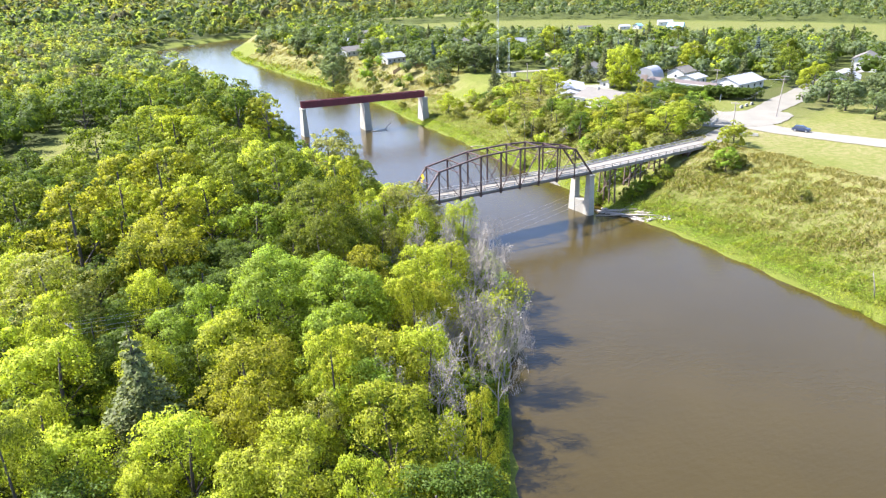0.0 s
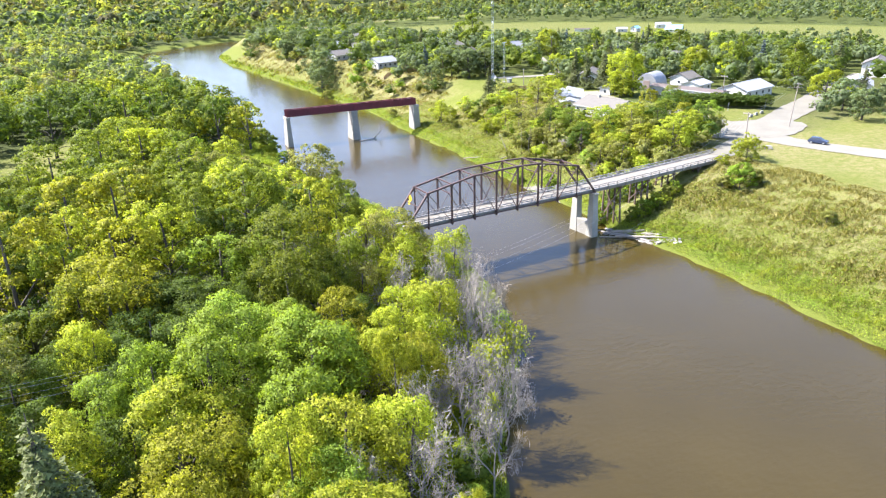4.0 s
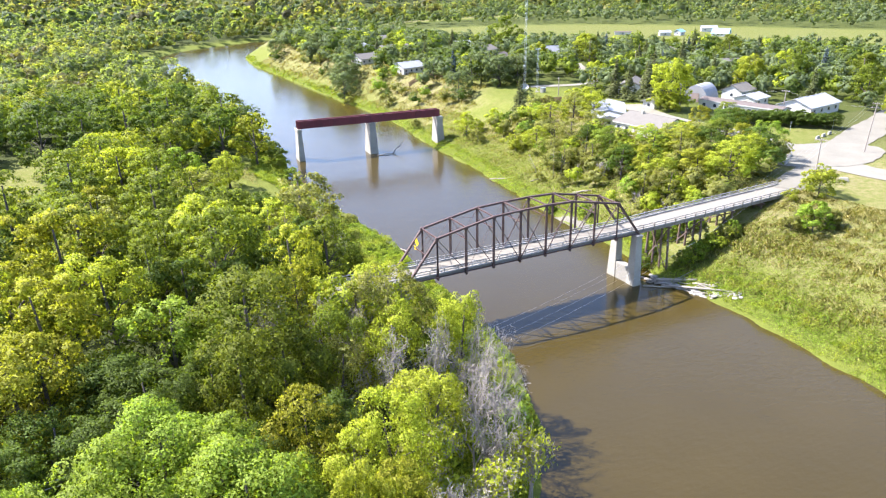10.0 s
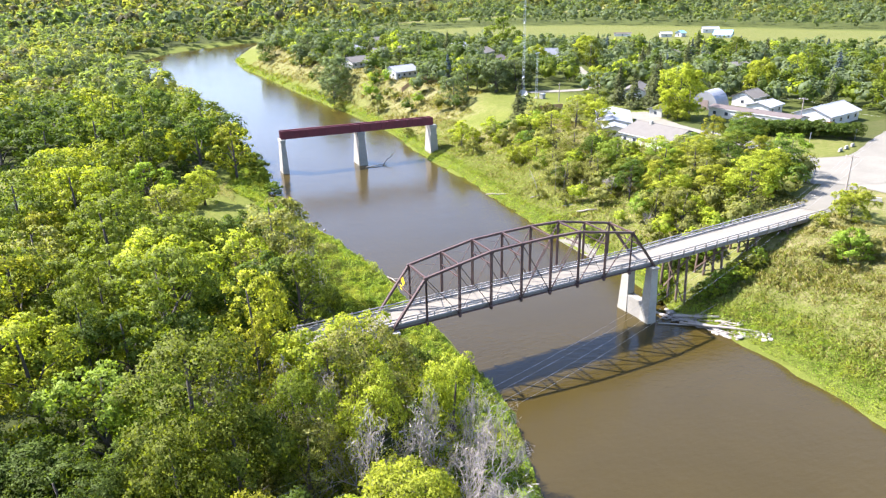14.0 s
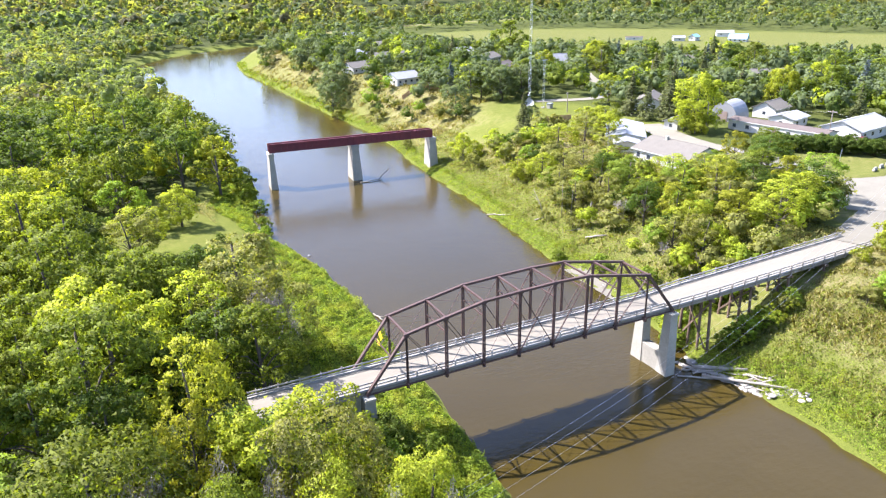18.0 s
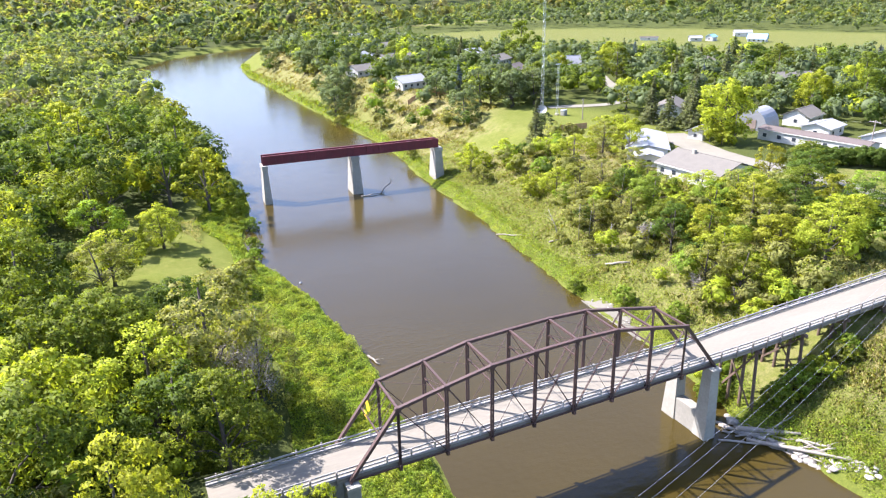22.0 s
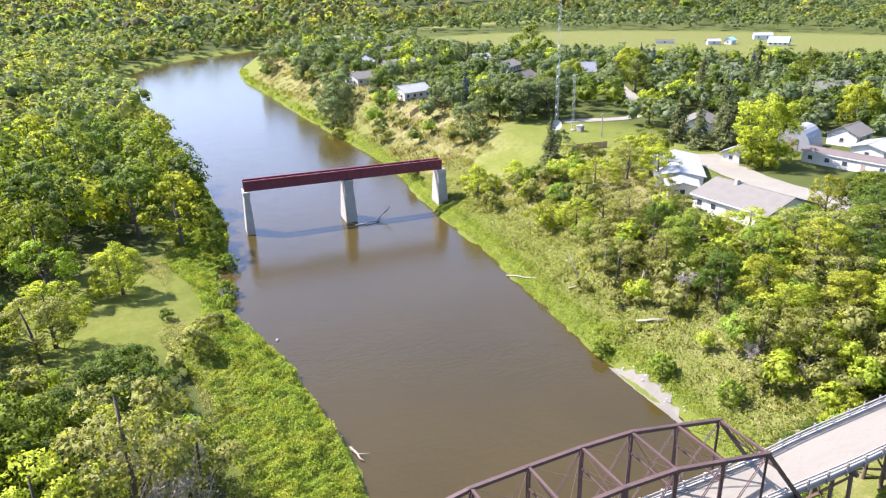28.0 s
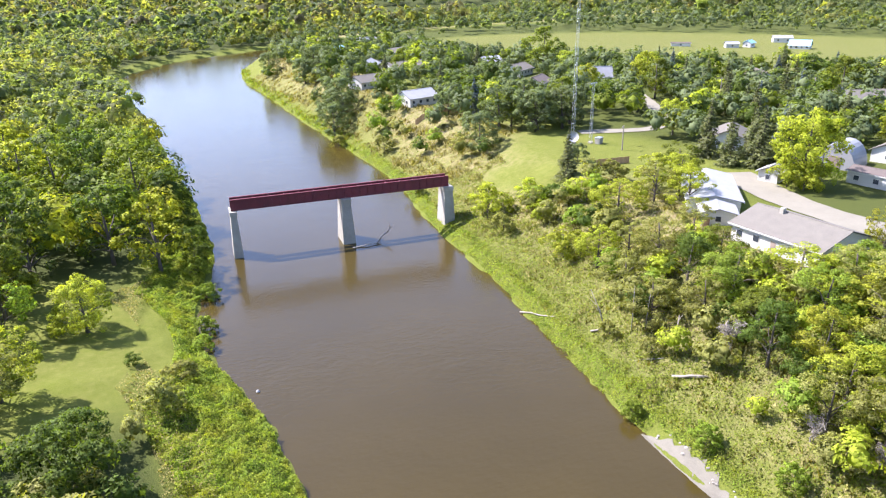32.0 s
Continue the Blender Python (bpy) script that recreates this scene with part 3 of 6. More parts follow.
# ---- trees ----
def cards(rng, centres, normals, size):
    """Leaf clumps: a ragged three-cornered blade for each centre. Returns verts and faces."""
    n = len(centres)
    nrm = normals / np.maximum(np.linalg.norm(normals, axis=1, keepdims=True), 1e-6)
    r = rng.normal(size=(n, 3))
    u = np.cross(nrm, r)
    u /= np.maximum(np.linalg.norm(u, axis=1, keepdims=True), 1e-6)
    w = np.cross(nrm, u)
    s = size * rng.uniform(0.6, 1.35, (n, 1))
    a = centres + u * s * rng.uniform(0.8, 1.2, (n, 1)) - nrm * s * 0.25
    b = centres - u * s * rng.uniform(0.3, 0.7, (n, 1)) + w * s * rng.uniform(0.45, 0.8, (n, 1))
    c = centres - u * s * rng.uniform(0.3, 0.7, (n, 1)) - w * s * rng.uniform(0.45, 0.8, (n, 1))
    return np.stack([a, b, c], 1).reshape(-1, 3), np.arange(3 * n).reshape(n, 3)


def cube_sphere(n):
    """Unit sphere: verts and faces."""
    v, f = [], []
    g = np.linspace(-1, 1, n + 1)
    for ax in range(3):
        for sg in (-1, 1):
            o = len(v)
            for a in g:
                for b in g:
                    p = np.empty(3)
                    p[ax], p[(ax + 1) % 3], p[(ax + 2) % 3] = sg, np.tan(a * 0.785), np.tan(b * 0.785)
                    v.append(p / np.linalg.norm(p))
            for i in range(n):
                for j in range(n):
                    q = [o + i * (n + 1) + j, o + (i + 1) * (n + 1) + j, o + (i + 1) * (n + 1) + j + 1, o + i * (n + 1) + j + 1]
                    q = q if sg > 0 else q[::-1]
                    f += [q[:3], [q[0], q[2], q[3]]]
    return np.array(v), np.array(f)


BALL = cube_sphere(2)


def with_cores(rng, verts, quads, soft, cs, rs, ball, fill):
    """Adds a made-up filler ball inside each lobe, to back the gaps between leaves."""
    bv, bf = ball
    m = len(cs)
    lump = 1 + 0.16 * np.sin(bv[None] * 5.0 + rng.uniform(0, 6, (m, 1, 3))).prod(2)[..., None]
    core = (np.asarray(cs)[:, None, :] + bv[None] * np.asarray(rs)[:, None, :] * fill * lump).reshape(-1, 3)
    faces = (bf[None] + np.arange(m)[:, None, None] * len(bv)).reshape(-1, 3) + len(verts)
    out = np.repeat(bv[None], m, 0).reshape(-1, 3)
    return np.concatenate([verts, core]), np.concatenate([quads, faces]), np.concatenate([np.repeat(soft / np.linalg.norm(soft, axis=1, keepdims=True), 3, 0), out])


def crown_points(rng, height, radius, low, n, lobes):
    """Points, leaf normals and soft outward normals on leafy puffs that cover the heads of an uneven, full crown."""
    cz = height * (low + 1) / 2
    hz = height * (1 - low) / 2
    cs, rs = [], []
    for k in range(lobes):
        th = k * 2.399 + rng.uniform(-0.4, 0.4)
        ph = -0.88 + 1.75 * (k + 0.5) / lobes + rng.uniform(-0.12, 0.12)
        rr = math.sqrt(max(0.05, 1 - min(1.0, max(0.0, ph)) ** 2 - 0.4 * max(0.0, -ph) ** 2)) * rng.uniform(0.50, 0.74)
        cs.append((math.cos(th) * rr * radius, math.sin(th) * rr * radius, cz + ph * hz * 0.72))
        rs.append(radius * rng.uniform(0.22, 0.46))
    cs.append((rng.normal(0, 0.1) * radius, rng.normal(0, 0.1) * radius, cz + hz * 0.52))
    rs.append(radius * 0.42)
    cs, rs = np.array(cs), np.array(rs)
    m = max(60, n // 75)
    k = m * 6
    top = rng.choice(len(cs), k, p=rs ** 2 / (rs ** 2).sum())
    out = (cs[top] - np.array((0, 0, cz - 0.2 * hz))) / np.array((radius, radius, hz))
    d = rng.normal(size=(k, 3)) + out * 1.1
    d /= np.linalg.norm(d, axis=1, keepdims=True)
    sub = cs[top] + d * rs[top][:, None] * rng.uniform(0.62, 1.22, (k, 1)) * np.array((1, 1, 0.95))
    away = np.linalg.norm(sub[:, None, :] - cs[None], axis=2) / rs[None]
    away[np.arange(k), top] = 9
    keep = np.nonzero((away.min(1) > 0.80) & (sub[:, 2] > 0.04 * height) & (d[:, 2] > -0.65))[0][:m]
    sub, d, top = sub[keep], d[keep], top[keep]
    m = len(keep)
    sr = rs[top] * rng.uniform(0.24, 0.52, m)
    pick = rng.choice(m, n, p=sr ** 2 / (sr ** 2).sum())
    e = rng.normal(size=(n, 3)) + d[pick] * 0.55 + np.array((0, 0, 0.45))
    e /= np.linalg.norm(e, axis=1, keepdims=True)
    pts = sub[pick] + e * sr[pick][:, None] * (0.45 + 0.72 * rng.uniform(0, 1, (n, 1)) ** 0.5) * np.array((1.1, 1.1, 0.8))
    nrm = e * 0.5 + d[pick] * 0.2 + np.array((0, 0, 0.4)) + rng.normal(size=(n, 3)) * 0.6
    mid = pts - np.array((0, 0, cz))
    mid /= np.linalg.norm(mid, axis=1, keepdims=True)
    soft = e * 1.0 + d[pick] * 0.25 + mid * 0.15 + rng.normal(size=(n, 3)) * 0.24
    core = rng.random(n) < 0.06
    pts[core] = cs[top[pick[core]]] + rng.normal(size=(int(core.sum()), 3)) * (rs[top[pick[core]]] * 0.5)[:, None]
    return pts, nrm, soft, cs


def trunk_build(rng, height, radius, tips, thick):
    b = Build()
    bend = rng.normal(0, 0.04 * height, 2)
    zs = [0, 0.15, 0.35, 0.6, 0.85]
    pts = [(bend[0] * t * t, bend[1] * t * t, height * t - (0.4 if t == 0 else 0)) for t in zs]
    b.tube(pts, [thick * (1.35 if t == 0 else 1 - 0.8 * t) for t in zs], 7)
    for c in tips[:9]:
        t = min(0.75, max(0.18, c[2] / height * 0.62))
        a = Vector((bend[0] * t * t, bend[1] * t * t, height * t))
        c = Vector(c)
        mid = a.lerp(c, 0.5) + Vector((rng.normal(0, .2), rng.normal(0, .2), 0.15 * (c - a).length))
        b.tube([a, mid, c], [thick * 0.42, thick * 0.28, thick * 0.1], 4, False)
    return b


KINDS = {}


def tree_kind(name, leaf, seed, height, radius, low=0.05, n=2600, size=0.30, lobes=13, thick=0.28, label="", category="tree", group="riverside trees", noun="tree", bark=None):
    def make():
        rng = np.random.default_rng(seed)
        pts, nrm, soft, tips = crown_points(rng, height, radius, low, n, lobes)
        ob = thing(noun, label, category, group)
        part("trunk", trunk_build(rng, height, radius, tips, thick), bark or BARK, ob, smooth=True)
        v, q = cards(rng, pts, nrm, size)
        part("crown", array_mesh("crown", v, q, LEAF[leaf], normals=soft), None, ob)
        return ob
    KINDS[name] = [make, None]


def conifer_kind(name, leaf, seed, height, radius, n=2600, size=0.30, label="", group="riverside trees"):
    def make():
        rng = np.random.default_rng(seed)
        ob = thing("spruce_tree", label, "spruce", group)
        tb = Build().tube([(0, 0, -0.4), (0, 0, height * 0.5), (0, 0, height * 0.98)], [radius * 0.085, radius * 0.055, 0.03], 7)
        t = 1 - np.sqrt(rng.uniform(0, 1, n))
        tier = np.floor(t * 17) / 17
        spoke = rng.integers(0, 9, n) * 0.698 + tier * 40 + rng.normal(0, 0.16, n)
        out = radius * (1 - tier) * np.sqrt(rng.uniform(0.02, 1.1, n)) * (0.85 + 0.3 * np.sin(tier * 91 + spoke * 2))
        z = height * (0.06 + 0.93 * tier) - out * 0.32 + rng.normal(0, 0.12, n)
        pts = np.stack([np.cos(spoke) * out, np.sin(spoke) * out, z], 1)
        nrm = np.stack([np.cos(spoke) * 0.4, np.sin(spoke) * 0.4, np.ones(n)], 1) + rng.normal(size=(n, 3)) * 0.45
        for k in range(17):
            for s in range(9):
                a = s * 0.698 + k / 17 * 40
                r = radius * (1 - k / 17) * 0.85
                z0 = height * (0.06 + 0.93 * k / 17)
                tb.tube([(0, 0, z0), (math.cos(a) * r, math.sin(a) * r, z0 - r * 0.3)], [0.05, 0.015], 4, False)
        part("trunk", tb, BARK, ob)
        v, q = cards(rng, pts, nrm, size)
        part("crown", array_mesh("crown", v, q, LEAF[leaf]), None, ob)
        return ob
    KINDS[name] = [make, None]


def bare_kind(name, seed, height, radius, label, leaf=None, leaves=0, fine=3):
    """A leafless tree: trunk, limbs, branches and twigs."""
    def make():
        rng = np.random.default_rng(seed)
        ob = thing("bare_tree", label, "tree", "riverside trees")
        tb, tw = Build(), Build()
        ends = []
        def grow(p, d, length, r, depth):
            q = p + d * length * 0.5 + Vector(rng.normal(0, 0.06 * length, 3))
            e = p + d * length + Vector(rng.normal(0, 0.08 * length, 3))
            (tb if depth < 2 else tw).tube([p, q, e], [r, r * 0.8, r * 0.6], 6 if depth < 2 else 3, False)
            if depth >= fine + 1:
                ends.append(e)
                return
            for k in range((4, 4, 4, 4, 3)[depth]):
                nd = (d + Vector(rng.normal(0, 0.55, 3)) + Vector((0, 0, 0.12))).normalized()
                at = p.lerp(e, rng.uniform(0.45, 1.0)) if k else e
                grow(at, nd, length * rng.uniform(0.5, 0.78), r * 0.52, depth + 1)
        grow(Vector((0, 0, -0.4)), Vector((rng.normal(0, .08), rng.normal(0, .08), 1)).normalized(), height * 0.42, 0.19, 0)
        part("trunk", tb, DEAD, ob)
        e = np.array([list(v) for v in ends])
        w = len(e) * 4
        p = e[rng.integers(0, len(e), w)] + rng.normal(0, 0.22, (w, 3))
        d = rng.normal(size=(w, 3)) + np.array((0, 0, 0.5))
        d = d / np.linalg.norm(d, axis=1, keepdims=True) * rng.uniform(0.25, 0.6, (w, 1))
        sd = np.cross(d, rng.normal(size=(w, 3))) * 0.045
        for i in range(w):
            tw.add((p[i] - d[i] + sd[i], p[i] - d[i] - sd[i], p[i] + d[i]), ((0, 1, 2),))
        part("leafless_crown", tw, DEAD, ob)
        if leaf:
            pick = rng.integers(0, len(e), leaves)
            v, q = cards(rng, e[pick] + rng.normal(0, 0.5, (leaves, 3)), rng.normal(size=(leaves, 3)), 0.24)
            part("crown", array_mesh("crown", v, q, LEAF[leaf]), None, ob, "thin remaining leaves")
        return ob
    KINDS[name] = [make, None]


def plant(kind, x, y, scale=1.0, spin=0.0, z=None, wide=1.0):
    rec = KINDS[kind]
    if z is None:
        z = float(ground_z(x, y)) - 0.1
    m = pose(x, y, z, 0, 0, spin)
    if rec[1] is None:
        rec[1] = rec[0]()
        rec[1].matrix_basis = m @ Matrix.Diagonal((scale * wide, scale * wide, scale, 1))
        return rec[1]
    s = rec[1].scale
    return copy_thing(rec[1], m @ Matrix.Diagonal((scale * wide / s.x, scale * wide / s.y, scale / s.z, 1)))


LABELS = {"yellow": "broadleaf tree with a bright yellow-green crown", "green": "broadleaf tree with a fresh green airy crown", "dark": "broadleaf tree with a dense dark green crown",
          "olive": "broadleaf tree with a mid green crown", "gold": "broadleaf tree turning golden olive in early autumn", "pale": "willow-like tree with thin pale grey-green foliage"}
SIZES = {}
for li, (lod, many, size) in enumerate((("near", 12500, 0.149), ("mid", 6800, 0.197), ("far", 3200, 0.285))):
    for ci, colour in enumerate(LABELS):
        for variant in (0, 1) if lod != "far" else (0,):
            kn = "%s_%s_%d" % (colour, lod, variant)
            SIZES[kn] = 5.2
            tree_kind(kn, colour, 1 + ci * 10 + variant + li * 100, 13.2 + 2.2 * variant, 5.2, low=0.02 + 0.06 * variant, n=int(many * (0.8 if colour == "pale" else 1)), size=size,
                      lobes=13 + 4 * variant, thick=0.3, label=LABELS[colour])
tree_kind("bush_y", "yellow", 10, 5, 2.9, low=0.02, n=4200, size=0.15, lobes=11, thick=0.1, noun="bush", category="bush", group="bank bushes", label="rounded yellow-green bush on the bank")
tree_kind("bush_g", "green", 11, 4, 2.6, low=0.02, n=3800, size=0.145, lobes=11, thick=0.1, noun="bush", category="bush", group="bank bushes", label="leafy green bush on the bank")
tree_kind("bush_d", "dark", 12, 4.5, 3.0, low=0.0, n=7000, size=0.125, lobes=12, thick=0.1, noun="bush", category="bush", group="bank bushes", label="dense dark green bush on the bank")
tree_kind("bush_p", "pale", 13, 3.5, 2.4, low=0.0, n=3000, size=0.14, lobes=10, thick=0.08, noun="bush", category="bush", group="bank bushes", label="grey-green straggly bush on the slope")
tree_kind("town_a", "town", 14, 11, 5.0, n=7500, size=0.22, lobes=18, group="town trees", label="dark green oak tree in the town")
tree_kind("town_b", "town", 15, 9, 4.4, n=6500, size=0.215, lobes=18, low=-0.02, group="town trees", label="round dark green tree in a town garden")
tree_kind("town_g", "olive", 16, 12, 5.0, n=5200, size=0.24, lobes=18, group="town trees", label="mid green shade tree in the town")
tree_kind("town_y", "yellow", 17, 11, 4.8, n=9000, size=0.2, lobes=18, group="town trees", label="golden yellow shade tree in the town")
conifer_kind("spruce_a", "spruce", 18, 19, 6.6, n=12000, size=0.26, label="tall dull green spruce with drooping sparse boughs")
conifer_kind("spruce_t", "spruce", 19, 12, 3.2, n=2600, size=0.30, label="dark green spruce in a town garden", group="town trees")
conifer_kind("spruce_b", "bluespruce", 20, 11, 2.9, n=2600, size=0.30, label="blue-grey spruce in a town garden", group="town trees")
bare_kind("bare_a", 21, 11, 4, "bare grey tree with fine twigs on the river bank")
bare_kind("bare_b", 22, 9, 4, "bare grey tree with a few yellow leaves", "yellow", 900)
bare_kind("bare_c", 23, 6, 3, "low grey leafless thicket on the bank")

rng = np.random.default_rng(77)
taken = []
ROADS = [([(84.5, 3.4), (92, 5.5), (101, 9), (112, 15)], 6.5), ([(112, 16), (109, 6), (111, -6), (117, -24), (126, -50), (140, -90)], 9.0),
         ([(112, 12), (116, 32), (114.5, 48), (113, 60), (113.6, 70), (116, 80), (120.5, 91)], 8.0),
         ([(112, 15), (127, 20), (143, 26), (175, 37), (240, 60)], 9.0),
         ([(116, 143), (126, 140), (136, 135), (146, 141), (159, 162), (178, 196)], 4.6)]
HOMES = []      # footprints: x, y, reach


def near_line(x, y, line):
    best = 1e9
    for (ax, ay), (bx, by) in zip(line[:-1], line[1:]):
        dx, dy = bx - ax, by - ay
        t = min(1, max(0, ((x - ax) * dx + (y - ay) * dy) / (dx * dx + dy * dy)))
        best = min(best, math.hypot(x - ax - t * dx, y - ay - t * dy))
    return best


def free(x, y, r):
    return all((x - a) ** 2 + (y - b) ** 2 > (r + c) ** 2 for a, b, c in taken)


SIZES.update({"bush_y": 2.9, "bush_g": 2.6, "bush_d": 3.0, "bush_p": 2.4, "spruce_a": 6.2, "bare_a": 4.0, "bare_b": 4.0, "bare_c": 2.6, "round_g": 4.1})
COLOURS = {"Y": "yellow", "M": "olive", "G": "green", "D": "dark", "O": "gold", "P": "pale"}
LETTER = {"S": "spruce_a", "A": "bare_a", "B": "bare_b", "y": "bush_y", "g": "bush_g", "d": "bush_d", "p": "bush_p", "c": "bare_c", "r": "round_g"}
tree_kind("round_g", "yellow", 41, 9.0, 4.1, low=-0.06, n=13000, size=0.145, lobes=16, label="single round light green tree standing on the meadow", noun="tree")


def grow_at(letter, x, y, r):
    if letter in COLOURS:
        lod = "far" if y > 85 else "near" if -68 < x < 20 and y < -12 else "mid"
        kind = "%s_%s_%d" % (COLOURS[letter], lod, int(rng.integers(2)) if lod != "far" else 0)
    else:
        kind = LETTER[letter]
    r = min(r, 7.6)
    base = SIZES[kind]
    s = r / base
    high = min(s, 1.32) if letter in "YGDOPM" else s
    if 60 < x < 112 and 6 < y < 100 and letter in "YGDOPM":
        high = min(high, 0.56 if 66 < x < 92 and y > 36 else 0.62)
    if 79 < x < 95 and 38 < y < 68 and letter in "YGDOPM":
        high = min(high, 0.42)
    if x < 8 and y < 12 and letter in "YGDOPM":
        high = max(high, 1.02 + 0.10 * math.sin(x * 1.7 + y)) if letter != "D" else min(max(high, 0.7), 0.82)
    elif x < 8 and y < 62 and letter in "YGDOPM":
        high = max(high, 0.74)
    if -26 < x < 8 and 36 < y < 85 and letter in "YGDOPM":
        high = min(high, 0.70)
    if -12 < x < 8 and 29 < y < 45 and letter in "YGDOPM":
        high = min(high, 0.60)
    if letter in "AB":
        high = max(high, 1.22)
    taken.append((x, y, r * (0.95 if letter == "S" else 0.56)))
    plant(kind, x, y, high, float(rng.uniform(0, 360)), wide=s / high)


def grove(letter, text):
    for item in text.split(";"):
        x, y, r = (float(v) for v in item.split())
        grow_at(letter, x, y, r)


# woods west of the river, tree by tree
grove("Y", "-10.6 -19.2 4.1;-37.1 76 7.9;-18.5 74.6 5;-33.5 85.5 6.5;-24.2 12.2 7;-28.4 -39.7 3;-17.8 -36.1 4.3;-22.5 -38.8 3.5;-34.6 57.3 7;-11.4 38.4 5.6;-24 -45.1 3.2;-52.2 -28.1 3.6")
grove("Y", "-15.1 20.9 5.8;-64.4 -41.3 5.5;-66.1 -51.3 4;-63.4 -58.2 4.7;-45.2 -64.1 4.1;-39.4 -57.4 3.3;-48.9 -69.5 4.9;-52.8 -68.7 3.5;-58.5 -65.3 3.1;-43.6 -74.7 2.7;-11.5 -31.6 5.1;-28 186 7.5;3 115 6.4;-23 164 7")
grove("M", "-17.7 -18.4 3.5;-26.3 2.1 6.4;-34.5 0.6 3.4;-34.8 19.9 5.2;-29 50 6.5;-19.1 35.9 6;-30.5 60.8 6.4;-20.8 101.5 5.8;-23.9 -21 5;-52.2 -15.6 4.8;-52.7 41.4 7;-43.2 54 7;-28.9 -25 4.1;-21.9 105.9 5.7")
grove("M", "-26.5 -16.5 7;-67.8 -59.7 3.5;-37 64 7.5;1 150 7;-29 142 7.5;-15 154 7.5")
grove("S", "-57 -52.5 6.3")
grove("O", "-18.8 -8.4 3.1;-51.4 11.7 7;-46.6 -5.1 5.5;-18 -4.8 4.3;-49 -16.1 5.9;-59.6 -3.8 7")
grove("O", "-47.1 -11.9 5.8;-47.4 -53.1 5.2;-29.4 -69.5 1.8;-44.5 13.2 6.8")
# The dark trees at (-35.3, -26.5) and (-31.3, -18.5) stand in for deep shade.
grove("D", "-30.8 0.1 4.9;-18.4 11.7 3.6;-38 129.4 8.1;-14.7 42 3.8;-41.4 -11.6 5.5;-37.4 -19.3 4.6;-35.3 -26.5 4.4;-31.3 -18.5 4.2;-46.1 -24.5 4.6;-21.9 -29 4.2;-48.1 -26.4 4.2;-32.5 -30.7 4.1;-28.6 -49.3 2.4;-25.2 36.3 3.5;-42 -15.2 5.5;-48.7 -31.8 4.2")
grove("D", "-68.2 -25.1 4.4;-68 -44.1 3.6;-50.5 -42.8 3.3;-58.6 -36.2 4.2;-51 124 7.5;-41 119 7.5;-22 129 7.5;-5 121 6.6;-18 115 6.6;-10 174 7.5")
grove("G", "-34.1 -8.9 5.8;-28.7 -13 4.8;-37.5 -32.9 5.2;-32.4 -43 5.7;-42.4 -39.9 5.6;-47.3 -37.9 4.2;-36.4 -59.9 4.9;-20 93 4.6")
grove("P", "-8.5 24.5 7;-8.1 35.8 6.3;-3 27 5;-20.1 69.9 4.7;-9.1 -14.8 5.1;-40.4 33.9 5.8;-18 -21.9 4;-6 29.6 4.8;-63.3 -24.5 5.8;-42.4 -61 3")
grove("B", "-11.5 -34.7 3.5;-4.5 -40.1 3.7;-16.2 -52.2 1.4;-41.3 -71.6 2.7;-37.6 -71.1 2.1;-19.6 -33.7 4.4;-9.1 -43.3 4.1;-29.7 -64.7 2.2")
grove("A", "-18.4 -14.5 2.3;-4.9 -21.4 1.7;-2.3 -23.6 1.9;-15.4 -18.1 1.8;-24.8 -12.3 2.6;-6.6 -35.4 3.1;-16.8 -46.3 3;-12.3 -49.2 2.6;-25 -50.1 2.7;-22.9 -12.6 2.6;-12.1 -14.1 3;-14 -25.8 3;-1.4 -28.1 2.8;-28.6 -59.4 3.3")
grove("A", "-18.4 -50.1 2.9;-33.8 -59 2.3")
grove("Y", "-12 -10.5 5.4;-7.4 -10 4.4")
grove("Y", "-6.5 34 5.2")
grove("O", "-7.3 30.9 5.2")
grove("M", "-30.6 32.8 7;-25.7 25.4 6.7;-21.2 25.7 5;-42.1 20.3 7;-31.3 19.3 5.8;-22 29.5 7;-16 39.7 3.9;-68 18.1 7")
# east bank, tree by tree
grove("Y", "71 25 4.2;88 18 5.4;85 44 4.6;96 88 4.6;83.5 83 4.8;72 73 3.6;94 76 3.8;98 83 3.6;81 14 4.6")
grove("O", "73 30 3.2;104 45 3.4;97 26 3.8")
grove("M", "74 40 4.2;97 32 5.0;82 56 3.4;106 92 4.2;109 40 4.4")
grove("O", "83 30 4.8;78 20 4.4")
grove("P", "68 54 3.8;90 33 4.4")
grove("G", "77 48 4.8;102 22 3.8;80 36 4.0;91 40 4.0")
grove("D", "95 19 4.2;70 35 3.4;104 36 5.0;76 56 3.6;88 26 4.0")
grove("P", "70 63 4.2;88 38 3.8;86 66 3.2;67 24 3.6;81 25 4.2;79 66 4.4;68 18 3.8;72 48 3.4;76 70 3.6;92 83 3.6")
# bushes on the banks
grove("y", "86.4 -3.4 3.4;89 -1.5 2.2;71 82 3.5;70 110 4.6;78 106 3.4;-17 -51 1.7;-13 -42 1.9;76 98 2.4")
